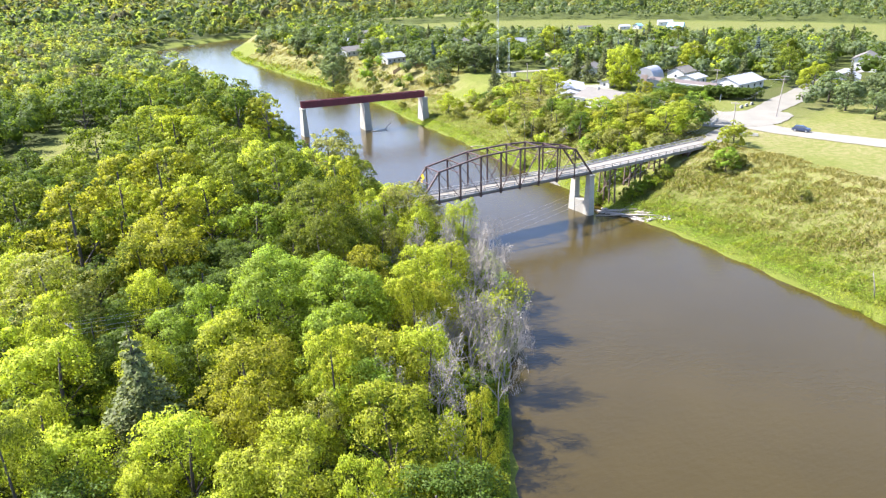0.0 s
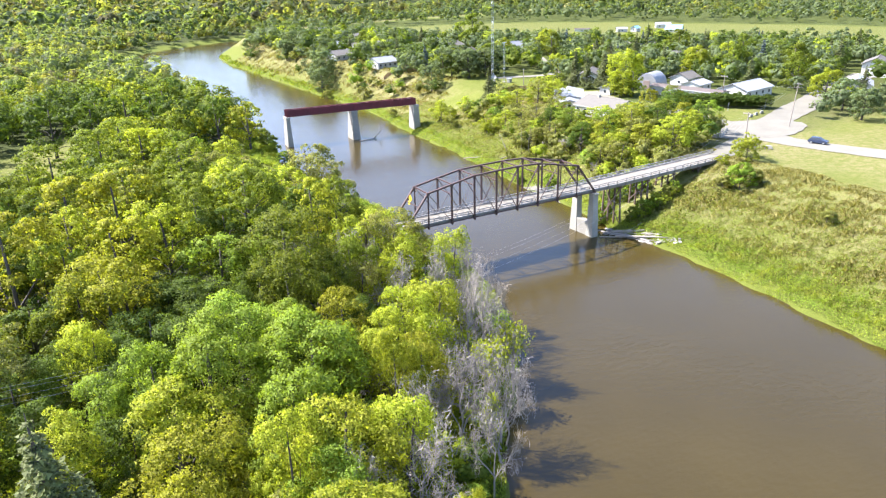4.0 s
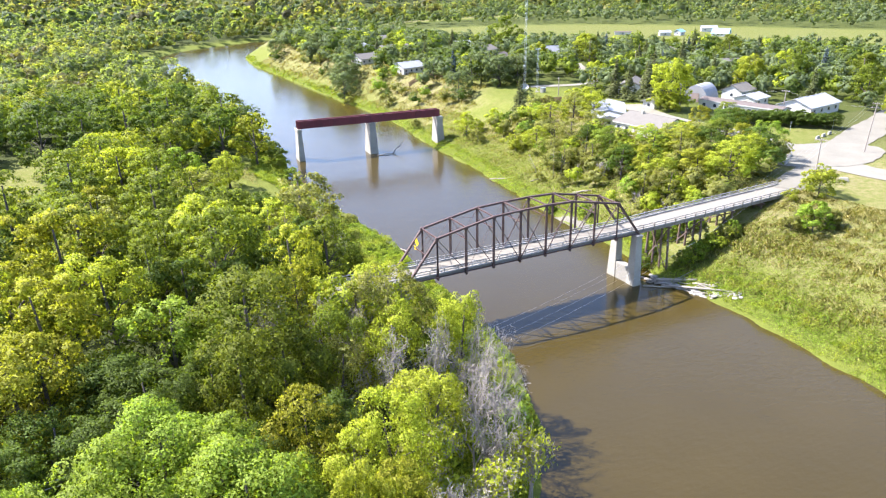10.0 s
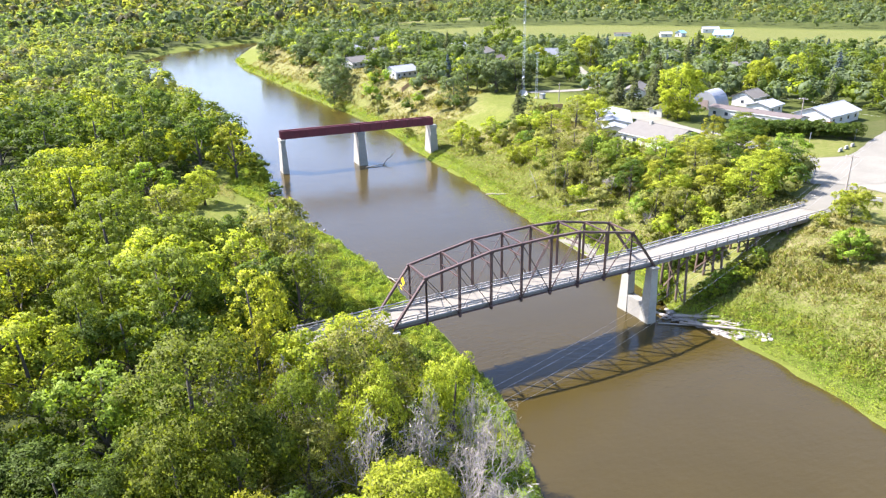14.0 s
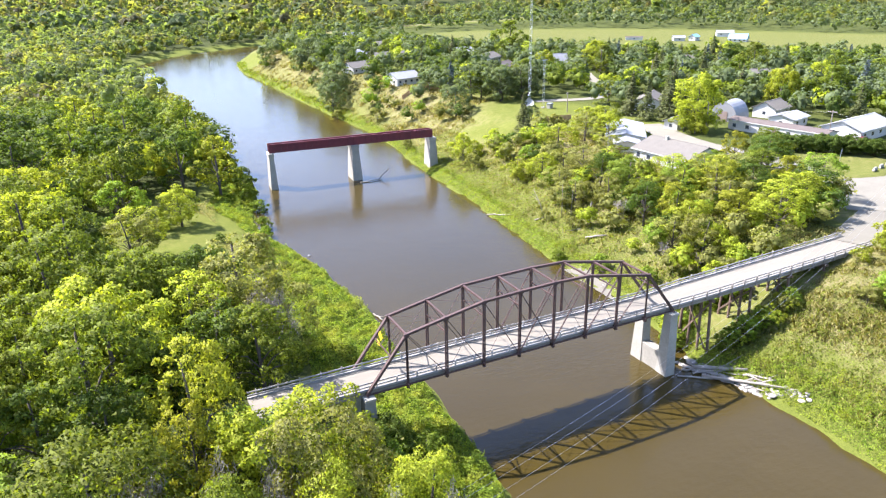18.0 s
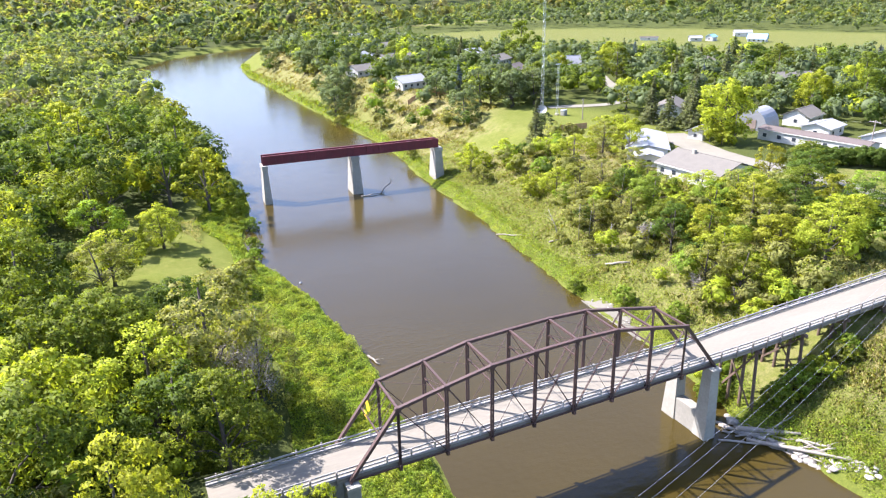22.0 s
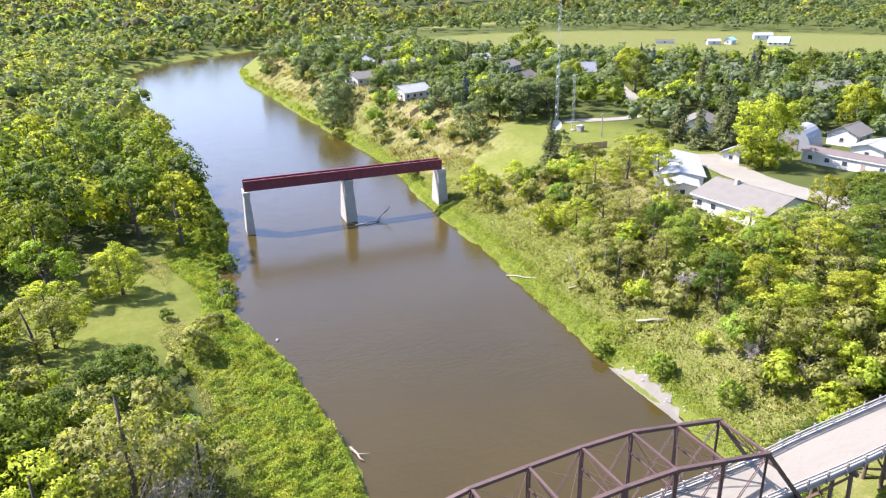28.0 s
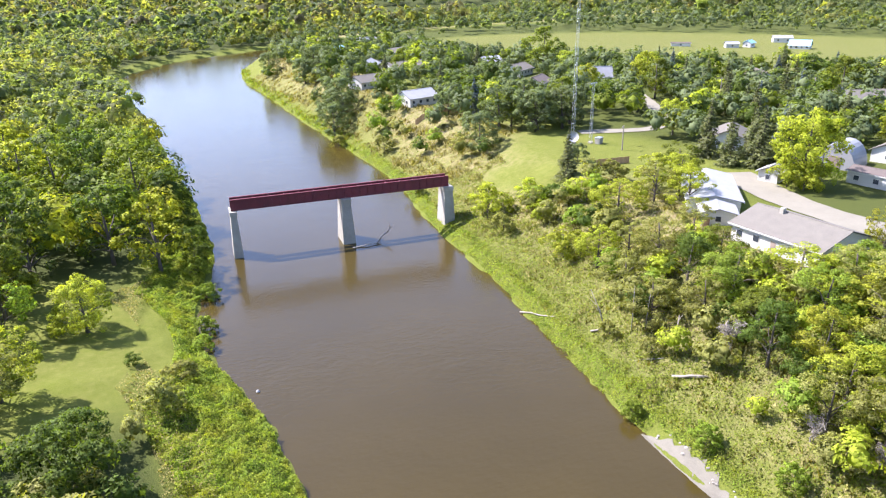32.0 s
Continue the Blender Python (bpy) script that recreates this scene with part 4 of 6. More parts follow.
grove("g", "50.5 5.4 2.2;54 -1.2 1.8;60 -1.6 2.0;64.5 6.6 2.2;66 -1.4 1.8;54.6 41 1.6;59 21 1.9;57 31 2;57 -1.4 2.2;53.5 7 2.0;74.5 -11.5 3.6;-22 -58 2.2;-27 -66 1.8;5 -4.5 2.6;3.5 -9 2.4;1.5 -14 2.2;-2 -2.1 2.6;2.4 -1.8 2.2;-4.4 -1.2 2.6;0 -5 2.8;-1 -12 2.6;62 8.5 2.4;8 90 2.2;10 103 2.4;9 112 2.6;7 84 1.8")
grove("d", "-0.5 -3.8 3.8;-10 50 5.2;-9 57.5 3.8;-3 80 1.2;9.5 119 3.0;10 128 3.0;9 140 3.2;60 9.5 2.2")
grove("p", "69 101 2.6;76 -13 2.4;69.7 -34.4 1.8;66 213 3.0;73 185 3.2;66 142 2.8;0 65 3.2;3 72 2.4;72 52 2.4;63 48 1.8;62 56 1.6;72 -9 2.0")
grove("c", "70 41 2.1;65 24 1.6;67 17.5 1.3;-24 -38 2.6;-16 -42 2.4;-6 -35 2.2;70 60 1.8;-10 -27 2.4")
grove("r", "-9 93 4.1")
grove("A", "-6 22.5 3.2;-3.5 27.5 2.8;-10 28 2.8;-9 -36 3.4;-5.5 -30 3.2;-14.5 -52 3;-7 -25 2.8;-19 -57 2.6")


def river_room(x, y):
    d, s = river_side(x, y)
    return float(d), float(s)


# fill the woods between: the nearest as trees, the rest joined further down
FILL = {"Y": [], "O": [], "G": [], "M": [], "D": []}
UNDER = {"dark": [], "green": [], "pale": [], "yellow": []}
for k in range(3200):
    x, y = rng.uniform(-112, 10), rng.uniform(-105, 232)
    d, s = river_room(x, y)
    if s > 0 or d < (6 if not 5 < y < 70 else 17) or lawn_mask(x, y) > 0.15 or (abs(y - 2.6) < 4.6 and x > -45) or x > -10 and 0 < y < 6 or math.hypot((x + 9) / 15, (y - 87) / 27) < 1 or x > -26 and 36 < y < 75:
        continue
    r = rng.uniform(3.6, 5.6) * (1.2 if y > 100 else 1.0)
    if not free(x, y, r * 0.54):
        continue
    # Past y = 4, darker leaf kinds partly replace the shade between crowns.
    c = wave(x, y, 0.06, 9) + rng.normal(0, 0.7) - (1.1 if y > 4 else -0.5 if y < -40 and x > -55 else 0)
    letter = "Y" if c > 0.45 else "O" if c > 0.05 else ("M" if y > 4 else "G") if c > -0.5 else "D" if c < -1.1 or y < 4 else "M"
    # Deep shade in this zone is imitated by dark leaf colour.
    if -62 < x < -34 and -36 < y < -8:
        letter = "D"
    if y < 62 and x > -72:
        grow_at(letter, x, y, r)
    else:
        taken.append((x, y, r * 0.6))
        FILL[letter].append((x, y, r))
# thicket on the east bank between the trees
for k in range(650):
    x, y = rng.uniform(58, 104), rng.uniform(8, 104)
    d, s = river_room(x, y)
    if s < 0 or d < 10 or d > 46 or lawn_mask(x, y) > 0.2 or not free(x, y, 0.3) or (x > 83 and 43 < y < 94) or rng.uniform() > (0.15 + 0.03 * d) * (0.4 if y > 62 and x < 84 else 1.0) or near_line(x, y, ROADS[0][0]) < 5:
        continue
    if k < 130:
        plant(("bush_g", "bush_p", "bush_p", "bush_d", "bush_y")[k % 5], x, y, float(rng.uniform(0.55, 1.15)), float(rng.uniform(0, 360)))
    else:
        UNDER[("green", "pale", "pale", "dark", "yellow")[k % 5]].append((x, y, float(rng.uniform(1.3, 2.8))))
# bushes and oaks along the upstream bank
for k in range(130):
    y = rng.uniform(135, 450)
    x = rng.uniform(58, 100)
    d, s = river_room(x, y)
    if s < 0 or d < 7 or d > 22 or lawn_mask(x, y) > 0.2 or not free(x, y, 1.5) or rng.uniform() > 0.25 + 0.035 * d:
        continue
    UNDER[("pale", "dark", "green", "yellow")[int(rng.integers(4))]].append((x, y, float(rng.uniform(1.6, 3.4))))
# bushes below the approach spans
for k in range(20):
    x, y = rng.uniform(51, 80), (rng.uniform(-2.6, -1.4), rng.uniform(7.2, 11), rng.uniform(7.2, 10))[k % 3]
    plant(("bush_g", "bush_d", "bush_p", "bush_y")[int(rng.integers(4))], x, y, float(rng.uniform(0.4, 0.75)), float(rng.uniform(0, 360)))
# undergrowth below the trees
for k in range(260):
    x, y = rng.uniform(-70, 4), rng.uniform(-75, 75)
    d, s = river_room(x, y)
    if s > 0 or d < (3 if not 5 < y < 70 else 15) or lawn_mask(x, y) > 0.1 or abs(y - 2.6) < 3.6 or math.hypot((x + 9) / 15, (y - 87) / 27) < 1:
        continue
    UNDER[("green", "dark", "pale", "yellow")[k % 4]].append((x, y, float(rng.uniform(1.5, 2.8))))

# ---- town ----
GRAVEL = worn("road_gravel", (0.205, 0.192, 0.142), (0.145, 0.134, 0.099), 0.95, 0.2, 2.5, amount=0.4, bump=0.3, dist=0.03)
WALLW = worn("white_siding", (0.58, 0.57, 0.51), (0.46, 0.45, 0.40), 0.7, 0.5, 6, amount=0.3, bump=0.2, dist=0.02, stretch=(0.3, 0.3, 6))
ROOFG = worn("grey_shingles", (0.152, 0.140, 0.112), (0.102, 0.094, 0.076), 0.95, 0.8, 9, amount=0.6, bump=0.5, dist=0.03)
ROOFB = worn("brown_shingles", (0.135, 0.108, 0.09), (0.09, 0.075, 0.064), 0.95, 0.8, 9, amount=0.6, bump=0.5, dist=0.03)
ROOFW = worn("white_metal_roof", (0.31, 0.315, 0.315), (0.25, 0.25, 0.245), 0.45, 0.6, 6, amount=0.3)
ROOFBL = worn("blue_metal_roof", (0.26, 0.50, 0.68), (0.2, 0.42, 0.58), 0.45, 0.6, 6, amount=0.3)
GLASS = worn("window_glass", (0.05, 0.06, 0.07), (0.03, 0.035, 0.04), 0.08, 1, 4, amount=0.2, bump=0.02)
DOORM = worn("door_paint", (0.32, 0.25, 0.20), (0.22, 0.17, 0.14), 0.6, 1, 6, amount=0.3)
FENCE = worn("fence_timber", (0.38, 0.23, 0.13), (0.24, 0.15, 0.09), 0.85, 1, 6, amount=0.5)
METAL = worn("galvanised_steel", (0.52, 0.55, 0.58), (0.36, 0.38, 0.40), 0.45, 1, 6, metal=0.6, amount=0.4)
POLEW = worn("pole_timber", (0.34, 0.29, 0.24), (0.20, 0.17, 0.14), 0.9, 1, 6, amount=0.5, stretch=(1, 1, 0.2))


def road_strip(line, width):
    pts = []
    for a, b in zip(line[:-1], line[1:]):
        n = max(2, int(math.hypot(b[0] - a[0], b[1] - a[1]) / 2.0))
        pts += [(a[0] + (b[0] - a[0]) * i / n, a[1] + (b[1] - a[1]) * i / n) for i in range(n)]
    pts.append(line[-1])
    pts = np.array(pts)
    for _ in range(14):
        pts[1:-1] = (pts[:-2] + 2 * pts[1:-1] + pts[2:]) / 4
    t = np.gradient(pts, axis=0)
    t /= np.linalg.norm(t, axis=1, keepdims=True)
    nrm = np.stack([-t[:, 1], t[:, 0]], 1)
    us = np.linspace(-1, 1, 7)
    rag = 0.12 * np.sin(np.arange(len(pts)) * 1.7) + 0.22 * np.sin(np.arange(len(pts)) * 0.43)
    xy = pts[:, None, :] + nrm[:, None, :] * (us[None, :, None] * (width / 2 + rag[:, None, None]))
    z = ground_z(xy[..., 0], xy[..., 1]) + 0.10
    v = np.concatenate([xy, z[..., None]], -1).reshape(-1, 3)
    i = np.arange(len(pts) * 7).reshape(len(pts), 7)
    q = np.stack([i[:-1, :-1], i[:-1, 1:], i[1:, 1:], i[1:, :-1]], -1).reshape(-1, 4)
    return v, q[:, ::-1]


for k, (line, w) in enumerate(ROADS):
    v, q = road_strip(line, w)
    v[:, 2] += 0.012 * k
    solo("road", array_mesh("road", v, q, GRAVEL, True), None, "pale gravel town road beside the bridge", "road", kind="structure")
ring, fan = [(117.0, 18.0)], []
for a in range(40):
    r = 1 + 0.04 * math.sin(a * 0.7) + 0.02 * math.sin(a * 2.3)
    ring.append((116 + 17 * r * math.cos(a * math.pi / 20), 17 + 10 * r * math.sin(a * math.pi / 20)))
ap = Build()
ap.add([(x, y, float(ground_z(x, y)) + 0.17) for x, y in ring], [(0, 1 + a, 1 + (a + 1) % 40) for a in range(40)])
solo("road_apron", ap, GRAVEL, "wide gravel road junction near the bridge end", "road", kind="structure")


def home(x, y, length, depth, wall_h, roof_h, turn, roof_mat, label, name="house", wall_mat=None, windows=(4, 2), group="town houses", chimney=False, z=None, category="house", over=0.5):
    """A gabled building: its ridge runs along its own x axis."""
    z = float(ground_z(x, y)) - 0.15 if z is None else z
    h = thing(name, label, category, group, at=pose(x, y, z, 0, 0, turn))
    HOMES.append((x, y, max(length, depth) / 2))
    wm = wall_mat or WALLW
    L, D, T = length / 2, depth / 2, 0.2
    for s in (-1, 1):
        part("wall", Build().box((0, s * (D - T / 2), wall_h / 2), (length, T, wall_h)), wm, h)
        g = Build()
        xa, xb = s * L, s * (L - T)
        out = [(-D + T, 0), (D - T, 0), (D - T, wall_h), (0, wall_h + roof_h * (D - T) / D), (-D + T, wall_h)]
        g.add([(xa, p, q) for p, q in out] + [(xb, p, q) for p, q in out], [(0, 1, 2, 3, 4), (9, 8, 7, 6, 5)] + [(i, i + 5, (i + 1) % 5 + 5, (i + 1) % 5) for i in range(5)])
        part("gable_wall", g, wm, h)
        # roof slope with an overhang
        e = over
        k = roof_h / D
        r = Build()
        p = [(-L - e, s * (D + e), wall_h - k * e), (L + e, s * (D + e), wall_h - k * e), (L + e, 0, wall_h + roof_h), (-L - e, 0, wall_h + roof_h)]
        p = [(a, b, c + 0.05) for a, b, c in p] + [(a, b, c + 0.2) for a, b, c in p]
        r.add(p, [(0, 1, 2, 3), (7, 6, 5, 4), (0, 4, 5, 1), (1, 5, 6, 2), (2, 6, 7, 3), (3, 7, 4, 0)])
        part("roof_slope", r, roof_mat, h)
        part("fascia", Build().box((0, s * (D + e + 0.02), wall_h - k * e + 0.06), (length + 2 * e, 0.05, 0.22)), WALLW, h)
    part("ridge_cap", Build().box((0, 0, wall_h + roof_h + 0.19), (length + 2 * over, 0.3, 0.08)), roof_mat, h)
    for s in (-1, 1):
        for i in range(windows[0]):
            px = -L + length * (i + 0.5) / windows[0]
            if s == 1 and i == windows[0] // 2:
                dr = part("door", Build().box((px, s * (D + 0.02), 1.03), (0.92, 0.07, 2.05), bevel=0.01), DOORM, h)
                part("handle", Build().box((px + 0.35, s * (D + 0.09), 1.0), (0.05, 0.08, 0.12)), METAL, dr)
                continue
            w = part("window", Build().box((px, s * (D + 0.01), wall_h * 0.55), (1.25, 0.09, 1.15), bevel=0.01), WALLW, h)
            part("pane", Build().box((px, s * (D + 0.05), wall_h * 0.55), (1.05, 0.04, 0.95)), GLASS, w)
        for i in range(windows[1]):
            py = -D + depth * (i + 0.5) / windows[1]
            w = part("window", Build().box((s * (L + 0.01), py, wall_h * 0.55), (0.09, 1.1, 1.1), bevel=0.01), WALLW, h)
            part("pane", Build().box((s * (L + 0.05), py, wall_h * 0.55), (0.04, 0.9, 0.9)), GLASS, w)
    if chimney:
        part("chimney", Build().box((L * 0.4, 0.6, wall_h + roof_h), (0.7, 0.7, 1.6), bevel=0.03), CONC, h)
    part("foundation", Build().box((0, 0, -0.35), (length - 0.1, depth - 0.1, 0.9)), CONC, h)
    return h


home(95.6, 53.3, 15.6, 12.2, 3.0, 2.0, 94, ROOFG, "white bungalow with a weathered grey shingle roof", windows=(5, 2), chimney=True)
home(102, 79.2, 19, 9, 2.6, 0.9, 51, ROOFW, "white metal-roofed long garage", "garage", windows=(3, 1), category="garage")
home(93.6, 68.6, 5.0, 5.5, 2.3, 0.7, 51, ROOFW, "white metal-roofed shed beside the bungalow", "shed", windows=(2, 1), category="shed")
home(122.8, 83, 4.5, 4.0, 2.4, 0.9, 20, ROOFW, "small white garden shed", "shed", windows=(1, 1), category="shed")
home(139.5, 62, 27, 5.4, 2.7, 0.6, 99, ROOFB, "long white mobile home with a brown roof", "mobile_home", windows=(7, 1), category="mobile home", over=0.3)
home(156, 52, 17, 10, 2.9, 1.9, 10, ROOFW, "white house with a pale metal roof", windows=(4, 2))
home(152.5, 70, 9, 7, 2.6, 1.0, 15, ROOFW, "white garage with a pale flat-pitched roof", "garage", windows=(2, 1), category="garage")
home(160, 82, 9, 7, 3.0, 1.8, 15, ROOFG, "grey-roofed outbuilding in the town", "outbuilding", windows=(2, 1), category="outbuilding")
home(214, 134, 20, 10, 3.4, 2.2, -22, ROOFG, "large grey-roofed house among the trees", windows=(5, 2))
home(203, 118, 10, 8, 2.8, 2.0, 60, ROOFB, "brown-roofed house behind garden trees", windows=(3, 2))
home(178, 219, 9, 6, 3.6, 3.4, 155, ROOFW, "small white church with a steep pointed roof", "church", windows=(3, 1), category="church")
home(140, 112, 12, 8, 3.0, 1.9, 40, ROOFG, "white house behind tall garden spruces", windows=(3, 2))
home(196.5, 38, 13, 9, 2.9, 2.0, 30, ROOFW, "white house beside the road to the east", windows=(4, 2))
home(239, 56, 14, 9, 5.2, 2.2, 25, ROOFG, "two-storey white house at the edge of town", windows=(4, 2))
for hx, hy, hl, hd, tn, rm, lb in ((95, 211, 12, 8, 15, ROOFW, "white house above the river bank"), (94, 262, 14, 9, 20, ROOFG, "grey-roofed house above the river"),
                                   (113, 318, 13, 9, 60, ROOFW, "white-roofed house near the river bend"), (126, 301, 21, 11, 12, ROOFG, "grey house among town trees"),
                                   (150, 221, 12, 8, 40, ROOFB, "brown-roofed house among town trees"), (148, 372, 15, 10, 30, ROOFG, "large grey-roofed house upstream"),
                                   (119, 403, 15, 10, 30, ROOFBL, "grey-roofed house by the river bend"), (162, 466, 15, 10, 20, ROOFW, "pale house far upstream"),
                                   (186, 447, 14, 9, 80, ROOFG, "grey house far upstream"), (168, 298, 14, 9, 10, ROOFW, "white-roofed house in the town"),
                                   (165, 262, 13, 9, 35, ROOFG, "grey-roofed house in the town centre"), (235, 190, 14, 9, 60, ROOFB, "brown-roofed house in the town")):
    home(hx, hy, hl, hd, 3.0, 2.1, tn, rm, lb, windows=(4, 2))
home(393, 304, 12, 7.5, 2.4, 3.0, -60, ROOFBL, "long white barn with a light blue metal roof", "barn", windows=(4, 1), category="barn")
home(374, 327, 7, 5, 3.0, 1.5, 20, ROOFBL, "small blue-roofed field shed", "shed", windows=(1, 1), category="shed")
home(362, 330, 8, 5, 2.6, 1.2, -30, ROOFW, "small white field shed", "shed", windows=(1, 1), category="shed")
home(418, 340, 12, 7, 3.0, 1.5, -38, ROOFW, "white shed at the sports field", "shed", windows=(2, 1), category="shed")
home(340, 352, 12, 3, 2.2, 0.5, -38, ROOFB, "low brown shelter by the sports field", "shelter", windows=(1, 1), category="shelter")
# round-roofed white hut
q = thing("quonset_hut", "white round-roofed storage hut", "hut", "town houses", at=pose(146, 85, float(ground_z(146, 85)) - 0.1, 0, 0, 20))
sh = Build()
arc = [(4.2 * math.cos(a * math.pi / 14), 5.6 * math.sin(a * math.pi / 14)) for a in range(15)]
sh.add([(-4.5, p, r) for p, r in arc] + [(4.5, p, r) for p, r in arc], [(i, i + 1, i + 16, i + 15) for i in range(14)] + [tuple(range(14, -1, -1)), tuple(range(15, 30))])
part("shell", sh, ROOFW, q)
part("door", Build().box((-4.55, 0, 1.5), (0.1, 2.6, 3.0), bevel=0.02), DOORM, q)
HOMES.append((146, 85, 5))


def fits(x, y, r, gap=1.0):
    if any(near_line(x, y, line) < w / 2 + r * 0.75 + gap for line, w in ROADS):
        return False
    if any((x - a) ** 2 + (y - b) ** 2 < (c + r * 0.7) ** 2 or (x - a + 6) ** 2 + (y - b + 12) ** 2 < (c * 0.8 + r * 0.8) ** 2 or b > 180 and (x - a + 12) ** 2 + (y - b + 25) ** 2 < (c * 0.7 + r * 0.7) ** 2 for a, b, c in HOMES):
        return False
    return math.hypot((x - 117) / 21, (y - 18) / 13) > 1


# garden trees that stand out
TOWN = {"town_a": 5.0, "town_b": 4.4, "town_g": 5.0, "town_y": 4.8, "spruce_t": 3.2, "spruce_b": 2.9}


def town_tree(kind, x, y, s=1.0):
    taken.append((x, y, TOWN[kind] * s * 0.6))
    plant(kind, x, y, s, float(rng.uniform(0, 360)))


for kind, text in (("town_y", "124.5 77 1.4;176 92 1.15;158 200 1.0;190 205 1.2;136 128 .9;205 100 1.1;166 30 1.0"), ("spruce_t", "89.5 109 .95;129 92 1.2;124.5 96.5 1.1;126 105 1.2;134.5 99 1.1;137 102 1.0;176 150 1.1;150 160 1;152 277 1.2;156 284 1.1;113 294 .9;196 190 1.1;203 186 1.1;210 183 1;218 180 1.1"),
                   ("spruce_b", "180 140 1;210 150 1.1;153 107 1"), ("town_b", "97 116 .5;108 152 1.3;115 150 1.3;100 160 1.4;121 155 1.3;112 168 1.4;83 310 1.1;96 187 .9;104 214 .9;134 232 1.2;106 311 .9;141 299 1.2;120 218 1.1;112 250 1.0;160 20 1.1;150 8 1;165 2 1.2;176 14 1;145 -4 .9;152 -14 1;142 -20 .8"),
                   ("town_a", "88 149 1.0;106 150 1.1;68 224 1.1;72 234 1.2;77 243 1.2;75 252 1.2;87 322 1.2;80 314 1.1;93 331 1.1;75 374 1.1"), ("town_g", "104 160 1;182 268 1.7;118 283 1.1;128 170 1;172 178 1.2;230 150 1.2;240 120 1.1;198 64 1.2;210 72 1.1;180 50 1.1;190 85 1.1")):
    for item in text.split(";"):
        x, y, s = (float(v) for v in item.split())
        town_tree(kind, x, y, s)
for x, y in ((122, 74.5), (126, 74), (127.5, 77.5), (121.5, 78)):
    plant("bush_y", x, y, 1.15, x * 40)
# hedge along the road in front of the mobile home
for i in range(24):
    t = i / 23
    x, y = 122.5 + 21 * t, 52.5 - 15.5 * t - 2 * t * t
    plant("bush_d", x + rng.normal(0, .4), y + rng.normal(0, .5), rng.uniform(0.7, 0.9), rng.uniform(0, 360), wide=1.15)
TOWNFILL = {"town": [], "dark": [], "green": [], "yellow": []}
for k in range(4500):
    x, y = rng.uniform(70, 330), rng.uniform(-60, 430)
    d, s = river_room(x, y)
    if s < 0 or d < (42 if y < 175 else 17) or lawn_mask(x, y) > 0.2 or (y < 150 and x < 118 - 0.1 * y) or (y < 25 and x < 140):
        continue
    r = rng.uniform(3.0, 5.4)
    if not fits(x, y, r, 0.3) or not free(x, y, r * 0.5):
        continue
    c = rng.uniform()
    if c > 0.93 and math.hypot(x - 110, y - 60) < 220:
        town_tree("spruce_t" if c < 0.98 else "spruce_b", x, y, rng.uniform(0.8, 1.3))
        continue
    taken.append((x, y, r * 0.5))
    TOWNFILL["town" if c < 0.52 else "dark" if c < 0.78 else "green" if c < 0.89 else "yellow"].append((x, y, r))

# ---- far woods ----
def woods(name, leaf, spots, n, label, seed):
    """Trees that nobody could count, joined: crowns of leaf clumps on the ground."""
    spots = np.asarray(spots, float)
    if len(spots) == 0:
        return
    g = np.random.default_rng(seed)
    xs, ys, rs = spots.T
    zs = ground_z(xs, ys)
    m = len(xs)
    subs = max(9, n // 13)
    d = g.normal(size=(m, subs, 3))
    d[..., 2] = np.abs(d[..., 2]) * 1.25 - 0.55
    d /= np.linalg.norm(d, axis=2, keepdims=True)
    h = rs * g.uniform(1.9, 2.6, m)
    tall = (h / rs * 0.45)[:, None]
    sub = d * (rs[:, None] * g.uniform(0.58, 0.90, (m, subs)))[..., None]
    pick = g.integers(0, subs, (m, n))
    e = g.normal(size=(m, n, 3))
    e[..., 2] = np.abs(e[..., 2]) - 0.3
    e /= np.linalg.norm(e, axis=2, keepdims=True)
    row = np.arange(m)[:, None]
    pts = sub[row, pick] + e * (rs[:, None] * g.uniform(0.10, 0.27, (m, n)))[..., None]
    nrm = d[row, pick] * 0.7 + e * 0.5 + np.array((0, 0, 0.4)) + g.normal(size=e.shape) * 0.3
    soft = d[row, pick] * 0.9 + e * 0.5 + np.array((0, 0, 0.1)) + g.normal(size=e.shape) * 0.12
    pts[..., 2] *= tall
    pts[..., 0] += xs[:, None]
    pts[..., 1] += ys[:, None]
    pts[..., 2] += (zs + h * 0.52)[:, None]
    size = np.repeat(rs * 0.31 * (60 / n) ** 0.5, n)[:, None]
    v, q = cards(g, pts.reshape(-1, 3), nrm.reshape(-1, 3), size)
    mid = np.stack([xs, ys, zs + h * 0.48], 1)
    soft = np.repeat(soft.reshape(-1, 3) / np.linalg.norm(soft.reshape(-1, 3), axis=1, keepdims=True), 3, 0)
    if n > 150:
        v, q, soft = with_cores(g, v, q, soft[::3], mid, np.stack([rs, rs, h * 0.5], 1), BALL, 0.40)
    solo(name, array_mesh(name, v, q, LEAF[leaf], normals=soft), None, label, "woods", kind="stuff")


for i, (k, leaf, lb) in enumerate((("Y", "yellow", "yellow-green trees filling the riverside wood"), ("O", "gold", "olive gold trees filling the riverside wood"), ("G", "green", "mid green trees filling the riverside wood"), ("M", "olive", "olive green trees filling the riverside wood"), ("D", "dark", "dark green trees filling the riverside wood"))):
    woods("riverside_woods", leaf, FILL[k], 620, lb, 100 + i)
